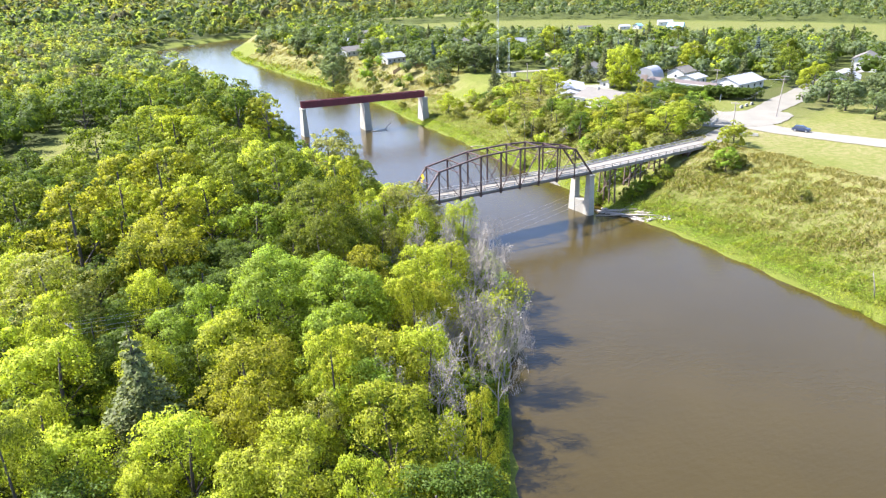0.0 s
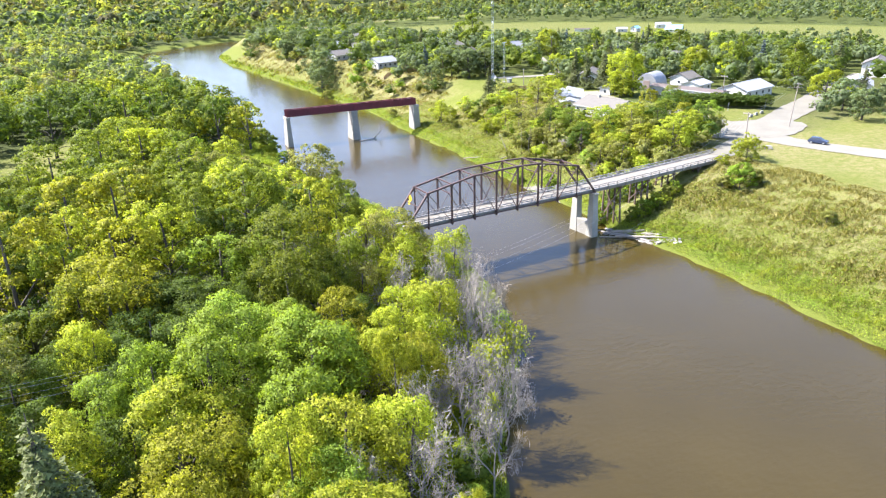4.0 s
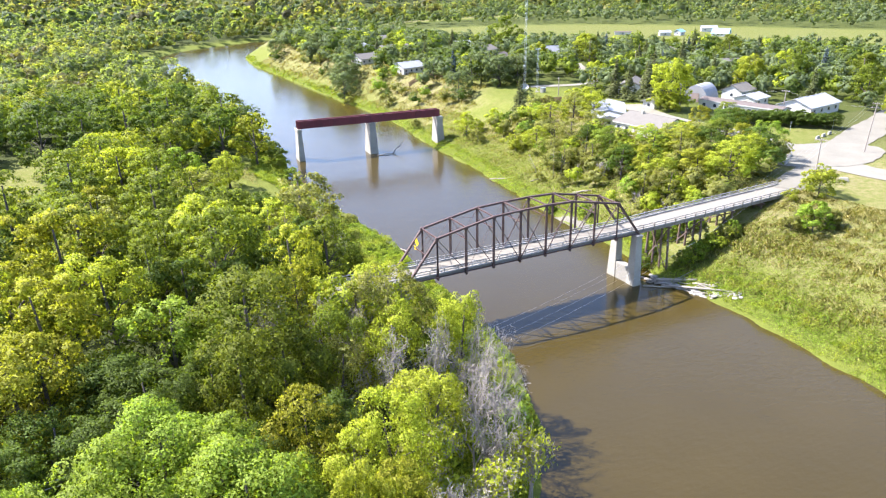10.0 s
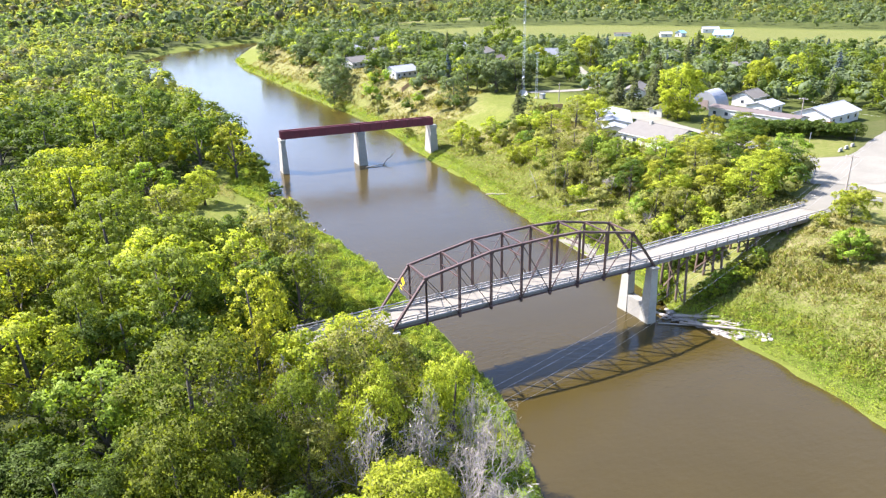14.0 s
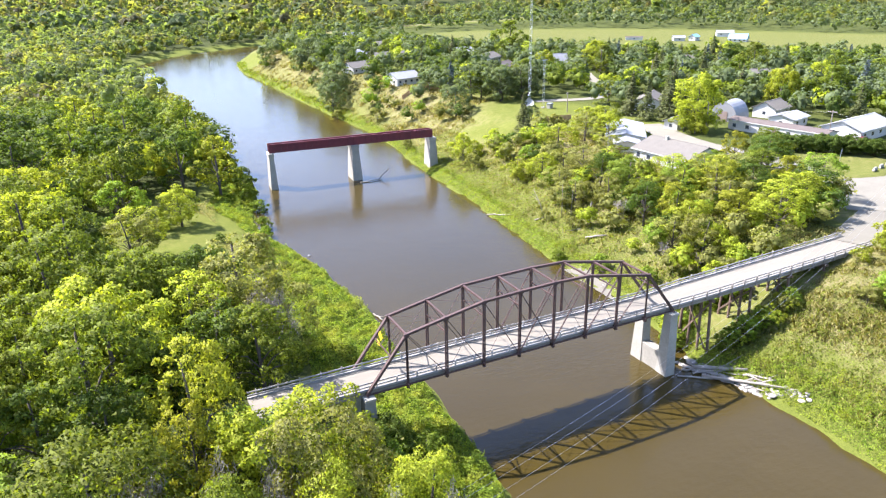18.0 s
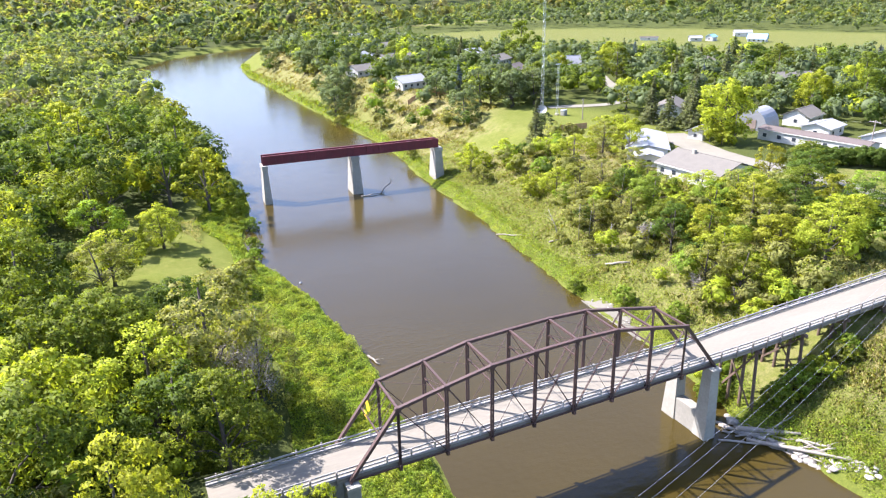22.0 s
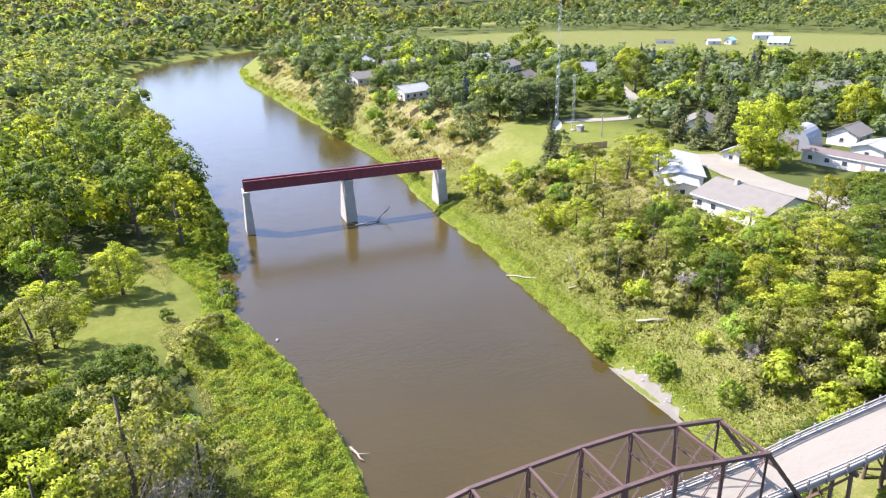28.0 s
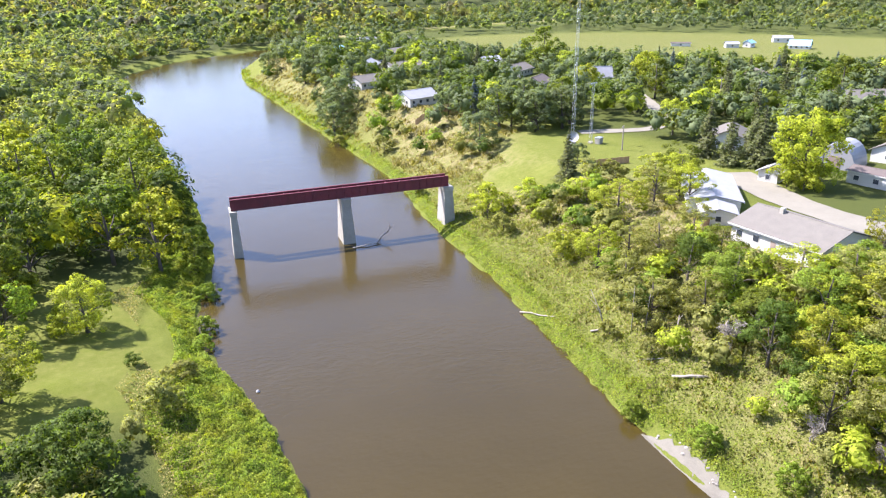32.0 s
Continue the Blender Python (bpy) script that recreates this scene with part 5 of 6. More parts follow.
for i, (leaf, lb) in enumerate((("town", "dark oak trees between the town houses"), ("dark", "green trees between the town houses"), ("green", "light green trees between the town houses"), ("yellow", "yellowing trees between the town houses"))):
    woods("town_woods", "olive" if leaf == "green" else leaf, TOWNFILL[leaf], 300, lb, 110 + i)

for i, (leaf, lb) in enumerate((("dark", "dark green undergrowth below the trees"), ("green", "green undergrowth below the trees"), ("pale", "grey-green thicket on the banks"), ("yellow", "yellow-green thicket on the banks"))):
    woods("undergrowth", leaf, UNDER[leaf], 420, lb, 120 + i)


def spots_in(n, box, keep, seed, rmin, rmax, gap):
    g = np.random.default_rng(seed)
    x, y = g.uniform(box[0], box[1], n), g.uniform(box[2], box[3], n)
    r = g.uniform(rmin, rmax, n)
    ok = keep(x, y)
    x, y, r = x[ok], y[ok], r[ok]
    cell = {}
    out = []
    for a, b, c in zip(x, y, r):
        k = (int(a // gap), int(b // gap))
        if any((i, j) in cell and (a - cell[(i, j)][0]) ** 2 + (b - cell[(i, j)][1]) ** 2 < gap * gap * 0.8 for i in (k[0] - 1, k[0], k[0] + 1) for j in (k[1] - 1, k[1], k[1] + 1)):
            continue
        cell[k] = (a, b)
        out.append((a, b, c))
    return np.array(out)


def seen(x, y):
    """Within a wedge that widens along the camera's view."""
    ahead, across = 0.45 * x + 0.89 * y + 130, 0.89 * x - 0.45 * y
    return np.abs(across) < 0.72 * ahead + 60


def west(x, y):
    d, s = river_side(x, y)
    return (s < 0) & (d > 7) & seen(x, y) & ((y > 228) | (x < -108)) & (lawn_mask(x, y) < 0.2)


def east(x, y):
    d, s = river_side(x, y)
    ahead = 0.45 * x + 0.89 * y
    return (s > 0) & (d > np.where(y > 500, 9, 26)) & seen(x, y) & ((y > 430) | (x > 328)) & (lawn_mask(x, y) < 0.12) & (ahead < 800)


def bend(x, y):
    d, s = river_side(x, y)
    return (s < 0) & (d > 5) & seen(x, y)


def hills(x, y):
    d, s = river_side(x, y)
    ahead = 0.45 * x + 0.89 * y
    return seen(x, y) & (d > 20) & (ahead > 600) & (lawn_mask(x, y) < 0.1) & (wave(x, y, 0.009, 2) > -0.75)


w1 = spots_in(7500, (-520, 30, -60, 760), west, 5, 5.0, 7.6, 7.2)
w2 = spots_in(2600, (120, 760, 120, 760), east, 6, 4.0, 6.5, 8.2)
w1 = np.concatenate([w1, spots_in(1500, (30, 560, 540, 790), bend, 8, 4.0, 6.4, 7.2)])
w3 = spots_in(13000, (-900, 1900, 380, 2300), hills, 7, 8.0, 12.5, 13.5)
def split(sp, seed, cuts):
    g = np.random.default_rng(seed)
    c = wave(sp[:, 0], sp[:, 1], 0.02, 3) * 0.6 + g.normal(0, 0.6, len(sp))
    edges = np.quantile(c, cuts)
    return np.digitize(c, edges)
k1, k2, k3 = split(w1, 1, (0.30, 0.58, 0.9)), split(w2, 2, (0.55, 0.78, 0.95)), split(w3, 3, (0.4, 0.7, 0.85))
near1 = (w1[:, 1] < 420) & (w1[:, 0] > -260)
# Upstream and hillside crowns carry painted haze in their leaf colour.
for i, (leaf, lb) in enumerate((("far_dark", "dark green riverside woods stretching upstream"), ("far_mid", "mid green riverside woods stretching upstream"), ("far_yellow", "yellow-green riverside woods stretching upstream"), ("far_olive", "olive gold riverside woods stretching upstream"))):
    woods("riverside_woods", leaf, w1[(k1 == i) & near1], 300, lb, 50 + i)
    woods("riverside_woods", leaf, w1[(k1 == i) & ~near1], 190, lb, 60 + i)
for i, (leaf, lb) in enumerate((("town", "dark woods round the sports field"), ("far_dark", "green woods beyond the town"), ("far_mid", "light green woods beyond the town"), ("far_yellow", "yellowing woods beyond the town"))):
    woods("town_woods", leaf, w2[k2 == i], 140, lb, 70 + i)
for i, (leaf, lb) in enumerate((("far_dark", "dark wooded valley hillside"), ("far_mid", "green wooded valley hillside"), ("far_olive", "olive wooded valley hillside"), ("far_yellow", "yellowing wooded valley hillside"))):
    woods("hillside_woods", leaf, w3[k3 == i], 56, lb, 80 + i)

# ---- weeds and grass on the banks ----
def tufts(name, leaf, n, keep, box, height, seed, label, blade=True, leaf_size=0.14):
    """Grass blades or leafy weeds, each a small pointed leaf."""
    g = np.random.default_rng(seed)
    x, y = g.uniform(box[0], box[1], n), g.uniform(box[2], box[3], n)
    ok = keep(x, y, g)
    x, y = x[ok], y[ok]
    z = ground_z(x, y)
    m = len(x)
    def clump(px, py):
        return 0.75 + 0.4 * wave(px, py, 0.45, 7) + 0.42 * wave(px, py, 1.5, 3) + 0.22 * wave(px, py, 3.1, 5)
    h = np.maximum(height * g.uniform(0.6, 1.1, m) * clump(x, y), 0.12)
    tilt = 1.3 * height
    up = np.stack([(clump(x - 0.2, y) - clump(x + 0.2, y)) * tilt + g.normal(0, 0.35, m), (clump(x, y - 0.2) - clump(x, y + 0.2)) * tilt + g.normal(0, 0.35, m), np.full(m, 0.8)], 1)
    if blade:
        az = g.uniform(0, 2 * math.pi, m)
        wd = h * g.uniform(0.14, 0.34, m)
        dx, dy = np.cos(az) * wd, np.sin(az) * wd
        tx, ty = g.normal(0, 0.5, m) * h, g.normal(0, 0.5, m) * h
        v = np.stack([np.stack([x - dx, y - dy, z - 0.05], 1), np.stack([x + dx, y + dy, z - 0.05], 1), np.stack([x + tx, y + ty, z + h], 1)], 1).reshape(-1, 3)
        q = np.arange(len(v)).reshape(-1, 3)
    else:
        v, q = cards(g, np.stack([x, y, z + h * g.uniform(0.35, 1.0, m)], 1), up + g.normal(0, 0.5, (m, 3)), leaf_size)
    solo(name, array_mesh(name, v, q, LEAF[leaf], normals=up), None, label, "weeds", kind="stuff")


def left_strip(x, y, g):
    d, s = river_side(x, y)
    return (s < 0) & (d > 0.2) & (d < np.where((y > 4) & (y < 72), 13.5, 10) + 2 * wave(x, y, 0.2, 2)) & (lawn_mask(x, y) < 0.3)


def right_strip(x, y, g):
    d, s = river_side(x, y)
    return (s > 0) & (d > 0.2) & (d < np.where(y < -8, 8.5, 4) + 1.5 * wave(x, y, 0.2, 3)) & (g.uniform(size=x.shape) < 1.2 - d / np.where(y < -8, 11, 6)) & ~((y > 22) & (y < 38) & (d < 2))


def right_slope(x, y, g):
    d, s = river_side(x, y)
    return (s > 0) & (d > 2.5) & (d < 36) & (lawn_mask(x, y) < 0.3) & (g.uniform(size=x.shape) < 0.8 + 0.2 * wave(x, y, 0.17, 5) + 0.15 * wave(x, y, 0.71, 1)) & (np.abs(y - 3) > 3.2)


def hedge_strip(x, y, g):
    d, s = river_side(x, y)
    return (s < 0) & (d > 8.5) & (d < 14) & (lawn_mask(x, y) < 0.85)


def upstream(x, y, g):
    return right_slope(x, y, g) & (y > 140)


tufts("bank_weeds", "weed", 1500000, left_strip, (-40, 18, -75, 180), 1.15, 91, "lush bright green weeds along the water", False)
tufts("bank_weeds", "weed", 420000, right_strip, (44, 72, -75, 200), 1.0, 92, "bright green weeds along the town bank", False, 0.12)
tufts("bank_weeds", "weed", 90000, right_strip, (58, 110, 200, 460), 0.9, 97, "bright weeds on the upstream bank")
tufts("slope_grass", "dry", 220000, lambda x, y, g: right_slope(x, y, g) & (g.uniform(size=x.shape) < 0.25 + river_side(x, y)[0] / 24), (48, 110, 4, 180), 0.5, 93, "tall dry pale grass on the slope")
tufts("slope_grass", "dry", 330000, lambda x, y, g: right_slope(x, y, g) & (g.uniform(size=x.shape) < 0.08 + river_side(x, y)[0] / 22), (46, 92, -75, 0), 0.42, 193, "fine dry grass on the open slope")
tufts("slope_grass", "dry", 90000, upstream, (58, 110, 140, 440), 0.8, 96, "tall dry grass on the upstream bank")
tufts("slope_weeds", "olive", 380000, lambda x, y, g: right_slope(x, y, g) & (g.uniform(size=x.shape) < 1.2 - river_side(x, y)[0] / 27), (46, 100, -75, 140), 0.6, 98, "green weeds mixed into the slope grass", False, 0.15)
tufts("slope_weeds", "pale", 60000, right_slope, (48, 110, 4, 180), 0.6, 94, "grey-green weeds on the slope", False)
tufts("slope_grass", "dry", 60000, hedge_strip, (-30, 14, 45, 110), 1.2, 99, "tall tan grass beside the meadow", False)
tufts("bank_flowers", "yellow", 60000, left_strip, (-40, 18, -75, 120), 1.1, 95, "yellow flowering weeds along the water", False)

# ---- power poles, wires, masts ----
WIRE = worn("wire_metal", (0.45, 0.45, 0.45), (0.30, 0.30, 0.30), 0.5, 1, 5, metal=0.3)
INSUL = worn("insulator_glaze", (0.45, 0.43, 0.40), (0.35, 0.33, 0.30), 0.3, 1, 5)


def power_pole(x, y, top, turn, arms=1, label="grey timber power pole with a crossarm", lean=(0, 0)):
    z = float(ground_z(x, y)) - 0.3
    p = thing("power_pole", label, "utility pole", "power poles", at=pose(x, y, z, lean[0], lean[1], turn))
    hgt = top - z
    part("pole", Build().tube([(0, 0, 0), (0, 0, hgt)], [0.17, 0.12], 8), POLEW, p)
    for k in range(arms):
        part("crossarm", Build().box((0, 0.16, hgt - 0.35 - 0.9 * k), (2.4, 0.12, 0.14), bevel=0.01), POLEW, p)
        for dx in (-1.05, -0.4, 0.4, 1.05):
            part("insulator", Build().tube([(dx, 0.16, hgt - 0.28 - 0.9 * k), (dx, 0.16, hgt - 0.08 - 0.9 * k)], [0.05, 0.035], 6), INSUL, p)
    return p


power_pole(94.2, 3.4, 20.2, 110)
power_pole(125.6, 13.6, 23.2, 150, 2, "tall leaning timber power pole with two crossarms", (0, -4))
power_pole(125.5, 74, 20.8, 60)
power_pole(113, 120, 18.5, 40)
power_pole(201, 138, 22, 30)
power_pole(177, 153, 22, 30)
power_pole(141, 49, 20.5, 100)
power_pole(-62, -35, 16.5, 110, label="timber power pole standing among the trees")
for a, b, sag in (((94.2, 3.4, 19.9), (-62, -35, 16.2), 8.4), ((94.2, 4.3, 19.9), (-62, -34.2, 16.2), 8.2), ((94.2, 2.4, 19.9), (-62, -36.4, 16.2), 8.8), ((94.2, 1.4, 19.9), (-62, -37.6, 16.2), 9.2),
                  ((94.2, 3.4, 19.9), (125.6, 13.6, 22.6), 1.0), ((94.2, 4.2, 19.9), (125.6, 14.6, 22.6), 1.1), ((125.6, 13.6, 22.0), (141, 49, 20.2), 0.9), ((141, 49, 20.2), (125.5, 74, 20.4), 0.8)):
    line = [Vector(a).lerp(Vector(b), t / 24) - Vector((0, 0, sag * 4 * (t / 24) * (1 - t / 24))) for t in range(25)]
    solo("power_wire", Build().tube(line, [0.011] * 25, 4, False), WIRE, "thin grey overhead power wire", "wire", "power wires")


def lattice_mast(x, y, height, width, label):
    z = float(ground_z(x, y))
    m = thing("lattice_mast", label, "radio mast", at=pose(x, y, z, 0, 0, 20))
    legs = [(width * math.cos(a), width * math.sin(a)) for a in (0.5, 2.6, 4.7)]
    for lx, ly in legs:
        part("leg", Build().tube([(lx, ly, -0.2), (lx * 0.7, ly * 0.7, height)], [0.034, 0.026], 6), METAL, m)
    n = int(height / 1.3)
    for s in range(3):
        b = Build()
        for k in range(n):
            t0, t1 = k / n, (k + 1) / n
            p, q = legs[s], legs[(s + 1) % 3]
            if k % 2:
                p, q = q, p
            f0, f1 = 1 - 0.3 * t0, 1 - 0.3 * t1
            b.beam((p[0] * f0, p[1] * f0, height * t0), (q[0] * f1, q[1] * f1, height * t1), 0.022, 0.022)
        part("lacing", b, METAL, m)
    part("footing", Build().box((0, 0, 0.1), (width * 2.4, width * 2.4, 0.5), bevel=0.04), CONC, m)
    return m


lattice_mast(106.8, 132.5, 52, 0.5, "tall grey lattice radio mast on the lawn")
mm = lattice_mast(111, 130.5, 15.5, 0.45, "short grey lattice mast with a crossbar")
part("crossbar", Build().box((0, 0, 15.4), (2.6, 0.2, 0.25)), METAL, mm)
dish = thing("satellite_dish", "white satellite dish at the foot of the mast", "dish", at=pose(105.8, 131, float(ground_z(105.8, 131))))
part("pedestal", Build().tube([(0, 0, -0.1), (0, 0, 1.4)], [0.12, 0.1], 8), METAL, dish)
bowl = Build()
rings = [(0.15, 0.0), (0.7, 0.12), (1.2, 0.36), (1.5, 0.6)]
pts = [Euler((radians(60), 0, radians(-35))).to_matrix() @ Vector((r * math.cos(a * math.pi / 9), r * math.sin(a * math.pi / 9), h)) + Vector((0, 0, 1.9)) for off in (0, 0.05) for r, h0 in rings for h in (h0 + off,) for a in range(18)]
fc = []
for lay in (0, 1):
    for r in range(3):
        for a in range(18):
            q4 = (lay * 72 + r * 18 + a, lay * 72 + r * 18 + (a + 1) % 18, lay * 72 + r * 18 + 18 + (a + 1) % 18, lay * 72 + r * 18 + 18 + a)
            fc.append(q4 if lay else q4[::-1])
fc += [(54 + a, 54 + (a + 1) % 18, 126 + (a + 1) % 18, 126 + a) for a in range(18)]
bowl.add(pts, fc)
part("bowl", bowl, ROOFW, dish, smooth=True)
hut = thing("equipment_hut", "small pale equipment box below the mast", "hut", at=pose(112.5, 129, float(ground_z(112.5, 129)), 0, 0, 25))
part("box", Build().box((0, 0, 0.75), (1.8, 1.4, 1.6), bevel=0.03), CONC, hut)
part("lid", Build().box((0, 0, 1.6), (2.0, 1.6, 0.1), bevel=0.02), METAL, hut)


def board_fence(a, b, high, label):
    f = thing("board_fence", label, "fence", "garden fences")
    L = math.hypot(b[0] - a[0], b[1] - a[1])
    n = int(L / 0.6)
    ang = math.atan2(b[1] - a[1], b[0] - a[0])
    me = Build().box((0, 0, high / 2), (0.56, 0.04, high), bevel=0.01).mesh("board", FENCE)
    for i in range(n):
        t = (i + 0.5) / n
        x, y = a[0] + (b[0] - a[0]) * t, a[1] + (b[1] - a[1]) * t
        o = part("board", me, None, f)
        o.matrix_basis = pose(x, y, float(ground_z(x, y)) - 0.05, 0, 0, math.degrees(ang))
    return f


board_fence((86, 191), (105, 189), 1.8, "brown board fence at the top of the bank")
board_fence((98, 110), (106.5, 109), 1.6, "short brown board fence on the lawn")
board_fence((88.5, 66.5), (93.5, 68.5), 1.7, "weathered board fence beside the bungalow")

# ---- river bank stones and driftwood ----
ROCK = worn("river_stone", (0.33, 0.305, 0.255), (0.19, 0.175, 0.148), 0.9, 0.8, 5, amount=0.5, bump=0.5, dist=0.05, each=0.3)
rocks = []
for k in range(6):
    g = np.random.default_rng(200 + k)
    bm = bmesh.new()
    bmesh.ops.create_icosphere(bm, subdivisions=2, radius=0.5)
    for v in bm.verts:
        v.co *= 1 + 0.22 * noise.noise(v.co * 2.3 + Vector((k * 7, 0, 0)))
        v.co.z *= 0.62
    me = bpy.data.meshes.new("stone")
    bm.to_mesh(me)
    bm.free()
    me.materials.append(ROCK)
    rocks.append(me)


def stone(x, y, s, lift=0.05):
    o = tagged(new("stone", rocks[int(rng.integers(6))]), "pale grey broken stone on the river bank", "stone", "bank stones")
    o.matrix_basis = pose(x, y, max(float(ground_z(x, y)), -0.15) + lift * s, rng.uniform(-15, 15), rng.uniform(-15, 15), rng.uniform(0, 360)) @ Matrix.Diagonal((s * rng.uniform(.8, 1.4), s, s * rng.uniform(.7, 1.1), 1))


for k in range(210):
    t = rng.uniform()
    x, y = 45.2 + 8.6 * t ** 1.5 + rng.normal(0, 0.6), 1.0 - 15.5 * t + rng.normal(0, 0.8)
    while river_room(x, y)[0] > 2.2:
        x -= 0.25
    while river_room(x, y)[0] < -0.5:
        x += 0.25
    x += rng.uniform(0, 1.0)
    stone(x, y, float(rng.uniform(0.25, 0.62) if k % 6 else rng.uniform(0.7, 1.15)), 0.12)
for k in range(26):
    t = rng.uniform()
    x, y = 55.4 + t * 0.3 + rng.normal(0, 0.7), 36.5 - 13 * t
    d, s = river_room(x, y)
    if -0.8 < d < 2.2:
        stone(x, y, float(rng.uniform(0.15, 0.45)))
# pale gravel shore
bar, cols = Build(), 7
ys = [22 + 0.5 * i for i in range(33)]
for i, y in enumerate(ys):
    x0 = 50.0
    while river_room(x0, y)[0] < -0.2:
        x0 += 0.1
    w = 2.3 * math.sin(math.pi * (i + 0.5) / 33) * (1 + 0.25 * math.sin(i * 1.3)) + 0.15
    for c in range(cols):
        x = x0 + w * c / (cols - 1)
        bar.v.append((x, y, max(float(ground_z(x, y)), -0.02) + 0.05))
for i in range(32):
    for c in range(cols - 1):
        o = i * cols + c
        bar.f.append((o, o + 1, o + cols + 1, o + cols))
solo("gravel_shore", bar, worn("shore_gravel", (0.19, 0.178, 0.135), (0.118, 0.109, 0.082), 0.95, 0.6, 7, amount=0.6, bump=0.5, dist=0.05), "pale gravel shore at the water's edge", "gravel", kind="structure", smooth=True)


def log(a, b, r, label, forks=2, name="driftwood_log", rise=None):
    g = np.random.default_rng(int(abs(a[0] * 31 + a[1] * 17 + b[0] * 7)))
    l = thing(name, label, "log", "driftwood")
    pa = Vector((a[0], a[1], a[2] if len(a) > 2 else max(float(ground_z(a[0], a[1])), 0) + r))
    pb = Vector((b[0], b[1], b[2] if len(b) > 2 else max(float(ground_z(b[0], b[1])), 0) + r))
    mid = [pa.lerp(pb, t) + Vector((g.normal(0, .12), g.normal(0, .12), g.normal(0, .06))) for t in (0.25, 0.5, 0.75)]
    part("stem", Build().tube([pa] + mid + [pb], [r, r * 0.95, r * 0.85, r * 0.7, r * 0.45], 8), DRIFT, l, smooth=True)
    for k in range(forks):
        t = g.uniform(0.45, 0.95)
        p = pa.lerp(pb, t)
        d = (pb - pa).normalized() + Vector((g.normal(0, .6), g.normal(0, .6), abs(g.normal(0, .35))))
        L = (pb - pa).length * g.uniform(0.15, 0.4)
        part("branch", Build().tube([p, p + d * L * 0.5, p + d * L + Vector((0, 0, 0.1))], [r * 0.4, r * 0.28, r * 0.1], 6), DRIFT, l, smooth=True)
    return l


log((62, 42.6), (64.9, 39.2), 0.22, "bleached white fallen log on the grassy bank", 1)
log((57.2, 73.8), (60.3, 65.6), 0.14, "long thin bleached log on the bank", 2)
log((61.2, 59.4), (62.6, 58.2), 0.18, "short bleached log on the bank", 0)
log((14.3, 37), (15.0, 33.8), 0.16, "pale log lying at the water's edge", 1)
log((63.5, 46), (61, 49), 0.08, "thin grey fallen branch on the bank", 1)
for k in range(16):
    t = k / 15
    x, y = 46.6 + 4.5 * t + rng.normal(0, 0.6), 0.8 - 9 * t + rng.normal(0, 0.7)
    a = radians(rng.uniform(-80, -25))
    L = rng.uniform(1.8, 4.6)
    log((x, y), (x + L * math.cos(a), y + L * math.sin(a)), float(rng.uniform(0.07, 0.2)), "bleached driftwood log jammed against the stones", 2)
log((48.2, -1.2), (52.6, -6.4), 0.34, "heavy bleached timber beam lying on the stones", 1)
log((47.6, -3.2), (53.6, -12.6), 0.24, "long bleached driftwood trunk along the bank", 1)
log((44.7, -1.6), (49.6, -5.0), 0.13, "thin bleached driftwood branch on the stones", 1)
log((41.0, 116.2, 0.1), (47.5, 116.3, 0.25), 0.16, "driftwood trunk caught at the pier foot", 1)
log((46.5, 116.6, 0.0), (50.5, 118.4, 2.6), 0.15, "dead branch sticking out of the water by the pier", 4)


def snag(x, y, h, leanx, leany, label, r=0.16):
    s = thing("dead_snag", label, "dead tree", "standing dead trees", at=pose(x, y, float(ground_z(x, y)) - 0.3))
    part("trunk", Build().tube([(0, 0, 0), (leanx * 0.4, leany * 0.4, h * 0.5), (leanx, leany, h)], [r, r * 0.75, r * 0.3], 7), DEAD, s, smooth=True)
    for k in range(3):
        t = 0.5 + 0.15 * k
        p = Vector((leanx * t, leany * t, h * t))
        part("stub", Build().tube([p, p + Vector((rng.normal(0, .6), rng.normal(0, .6), 0.7))], [r * 0.35, r * 0.1], 5), DEAD, s)
    return s


snag(66.6, 47.4, 4.2, 1.0, 0.8, "leaning broken dead trunk above the fallen log")
snag(62.5, 57.5, 7.0, -2.0, 1.6, "thin leaning dead tree on the bank", 0.12)
snag(64.8, 54.5, 7.5, 0.1, 0.2, "thin upright dead tree on the bank", 0.09)
snag(66.5, 53.5, 6.5, 0.2, -0.2, "thin grey dead tree on the bank", 0.08)
snag(50.3, -62, 5.0, -0.6, 0.8, "bleached bare snag on the river bank", 0.12)
# small float on the river
fl = thing("river_float", "small pale float on the water", "float", at=pose(12.4, 68.6, 0))
part("body", Build().tube([(0, 0, -0.15), (0, 0, 0.1), (0, 0, 0.3)], [0.22, 0.3, 0.12], 8), ROOFW, fl)

# ---- car and road furniture ----
CARP = worn("dark_blue_car_paint", (0.035, 0.05, 0.09), (0.025, 0.035, 0.065), 0.25, 1, 5, amount=0.2, bump=0.02)
TYRE = worn("tyre_rubber", (0.03, 0.03, 0.03), (0.02, 0.02, 0.02), 0.9, 1, 9)


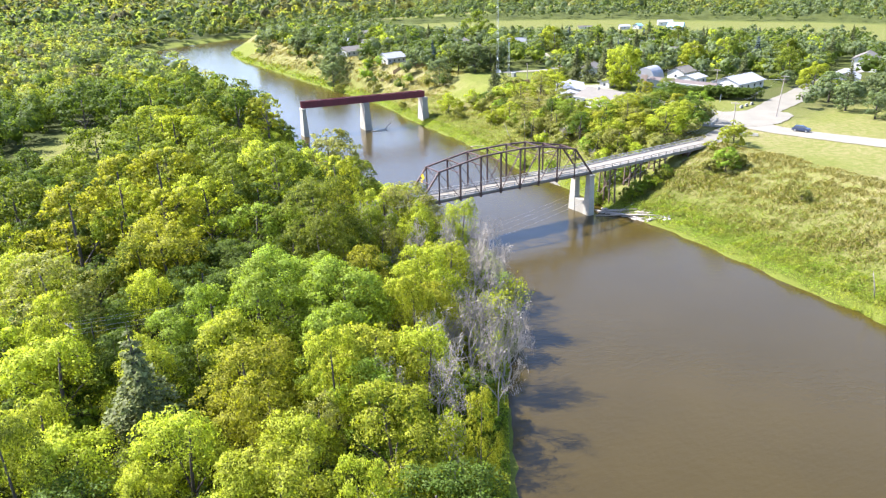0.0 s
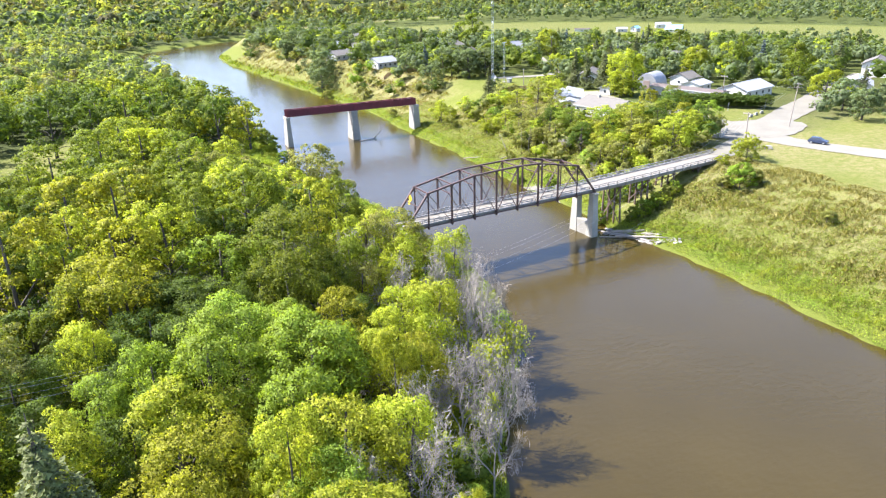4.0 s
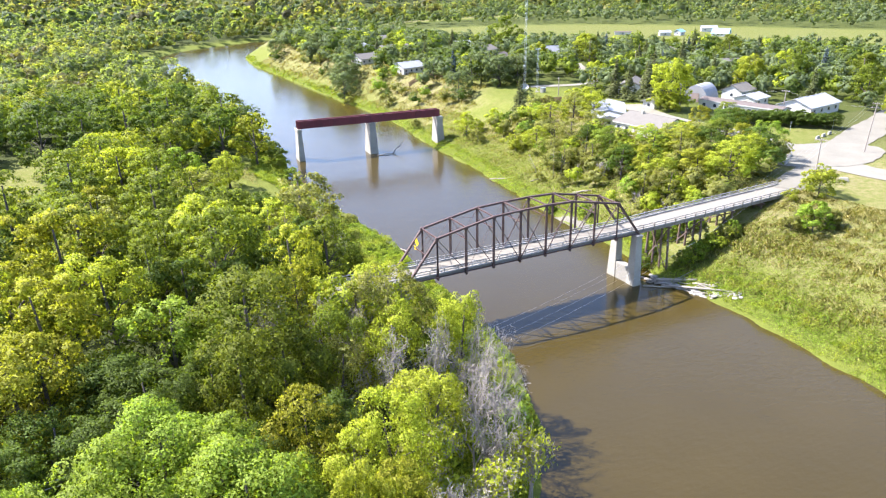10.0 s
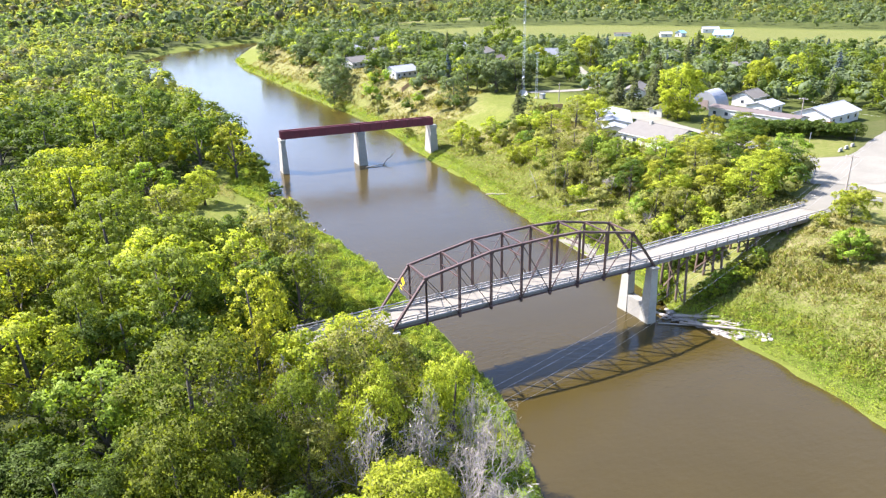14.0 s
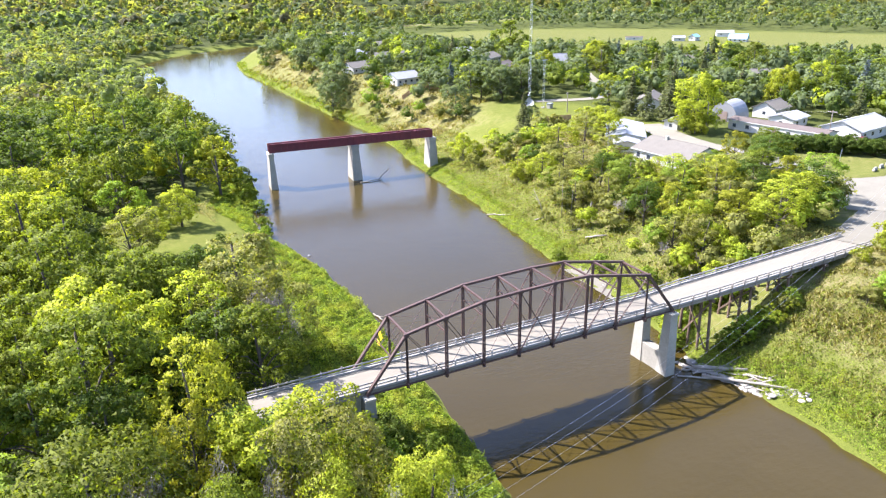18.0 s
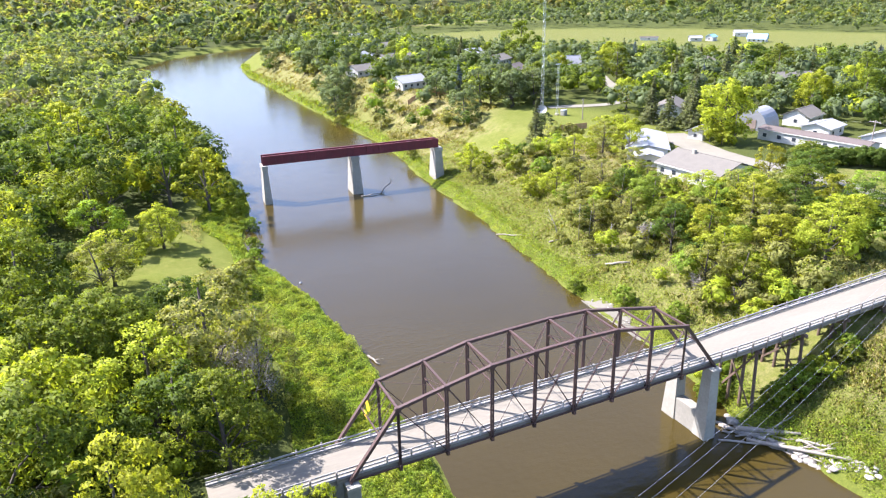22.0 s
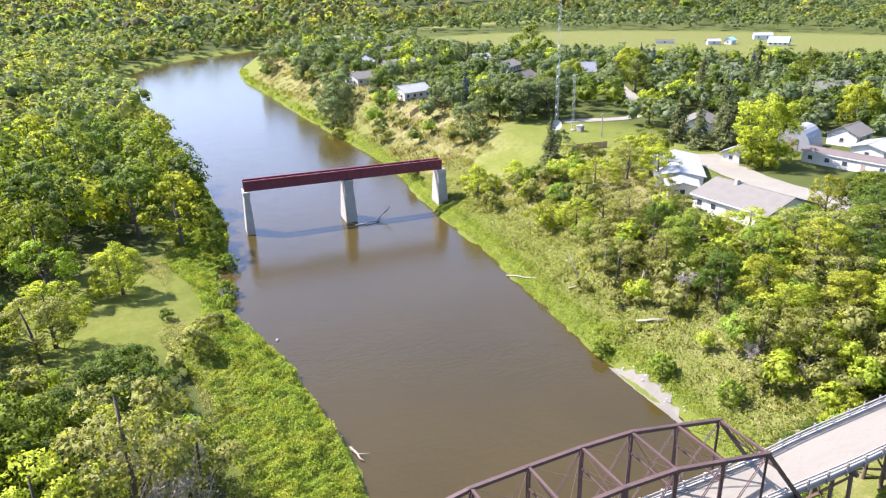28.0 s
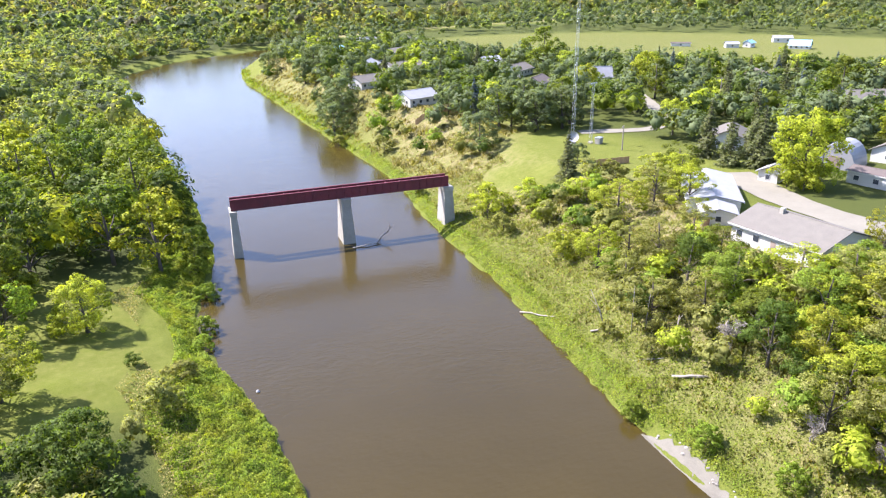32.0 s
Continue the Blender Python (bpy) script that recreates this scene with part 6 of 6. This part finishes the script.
def make_car(x, y, turn, paint, label):
    car = thing("car", label, "car", "cars", at=pose(x, y, float(ground_z(x, y)) + 0.1, 0, 0, turn))
    body = Build()
    prof = [(-2.2, 0.35), (-2.25, 0.75), (-2.1, 0.98), (-1.0, 1.02), (-0.95, 1.02), (0.9, 1.05), (1.0, 1.05), (1.95, 0.92), (2.2, 0.7), (2.2, 0.35)]
    body.add([(px, -0.88, z) for px, z in prof] + [(px, 0.88, z) for px, z in prof], [tuple(range(9, -1, -1)), tuple(range(10, 20))] + [(i, (i + 1) % 10, (i + 1) % 10 + 10, i + 10) for i in range(10)])
    part("body", body, paint, car)
    cab = Build()
    cab.add([(-2.0, -.8, 1.0), (1.1, -.8, 1.04), (1.1, .8, 1.04), (-2.0, .8, 1.0), (-1.6, -.62, 1.52), (0.35, -.62, 1.54), (0.35, .62, 1.54), (-1.6, .62, 1.52)], [(3, 2, 1, 0), (4, 5, 6, 7), (0, 1, 5, 4), (1, 2, 6, 5), (2, 3, 7, 6), (3, 0, 4, 7)])
    part("window_glass", cab, GLASS, car)
    part("roof", Build().box((-0.62, 0, 1.55), (1.95, 1.26, 0.06), bevel=0.02), paint, car)
    for wx in (-1.35, 1.4):
        for wy in (-0.82, 0.82):
            w = part("wheel", Build().tube([(wx, wy - 0.11, 0.33), (wx, wy + 0.11, 0.33)], [0.33, 0.33], 16), TYRE, car)
            part("rim", Build().tube([(wx, wy - 0.12, 0.33), (wx, wy + 0.12, 0.33)], [0.2, 0.2], 12), METAL, w)
    for wy in (-0.62, 0.62):
        part("headlight", Build().box((2.17, wy, 0.74), (0.1, 0.34, 0.14), bevel=0.02), ROOFW, car)
        part("tail_light", Build().box((-2.22, wy, 0.82), (0.08, 0.3, 0.16), bevel=0.02), DOORM, car)


make_car(113.2, -3.2, -72, CARP, "dark blue family car on the gravel road")
make_car(149.5, 45.5, 10, worn("red_car_paint", (0.28, 0.03, 0.03), (0.2, 0.02, 0.02), 0.3, 1, 5, amount=0.2, bump=0.02), "red car parked beside the white house")
WHITECAR = worn("white_car_paint", (0.45, 0.46, 0.47), (0.38, 0.39, 0.40), 0.3, 1, 5, amount=0.2, bump=0.02)
make_car(126, 343, 30, WHITECAR, "white car parked among the upstream houses")
make_car(130, 349, 35, WHITECAR, "white car parked among the upstream houses")
for x, y, tn in ((100.6, 15.5, 20), (103, 17, 25), (105.4, 18.3, 28), (107.8, 19.8, 30), (104.4, 21.6, 28), (107.2, 23.2, 30), (129, 28.5, 15), (132.5, 29.4, 15), (136, 30.2, 15), (99, 0.2, -60), (97.5, 3, -60)):
    blk = tagged(new("concrete_barrier", Build().box((0, 0, 0.35), (2.0, 0.5, 0.75), taper=0.75, bevel=0.04).mesh("concrete_barrier", CONC)), "pale concrete road barrier block", "barrier", "road barriers")
    blk.matrix_basis = pose(x, y, float(ground_z(x, y)) + 0.12, 0, 0, tn)
for x, y, h, tn in ((130, 37.6, 2.6, 20), (142.5, 34, 2.8, 10)):
    sgn = thing("road_sign", "white road sign on a thin post", "sign", "road signs", at=pose(x, y, float(ground_z(x, y)) - 0.1, 0, 0, tn))
    part("post", Build().box((0, 0, h / 2), (0.09, 0.09, h)), METAL, sgn)
    part("panel", Build().box((0, -0.06, h - 0.3), (0.8, 0.04, 0.7), bevel=0.01), ROOFW, sgn)
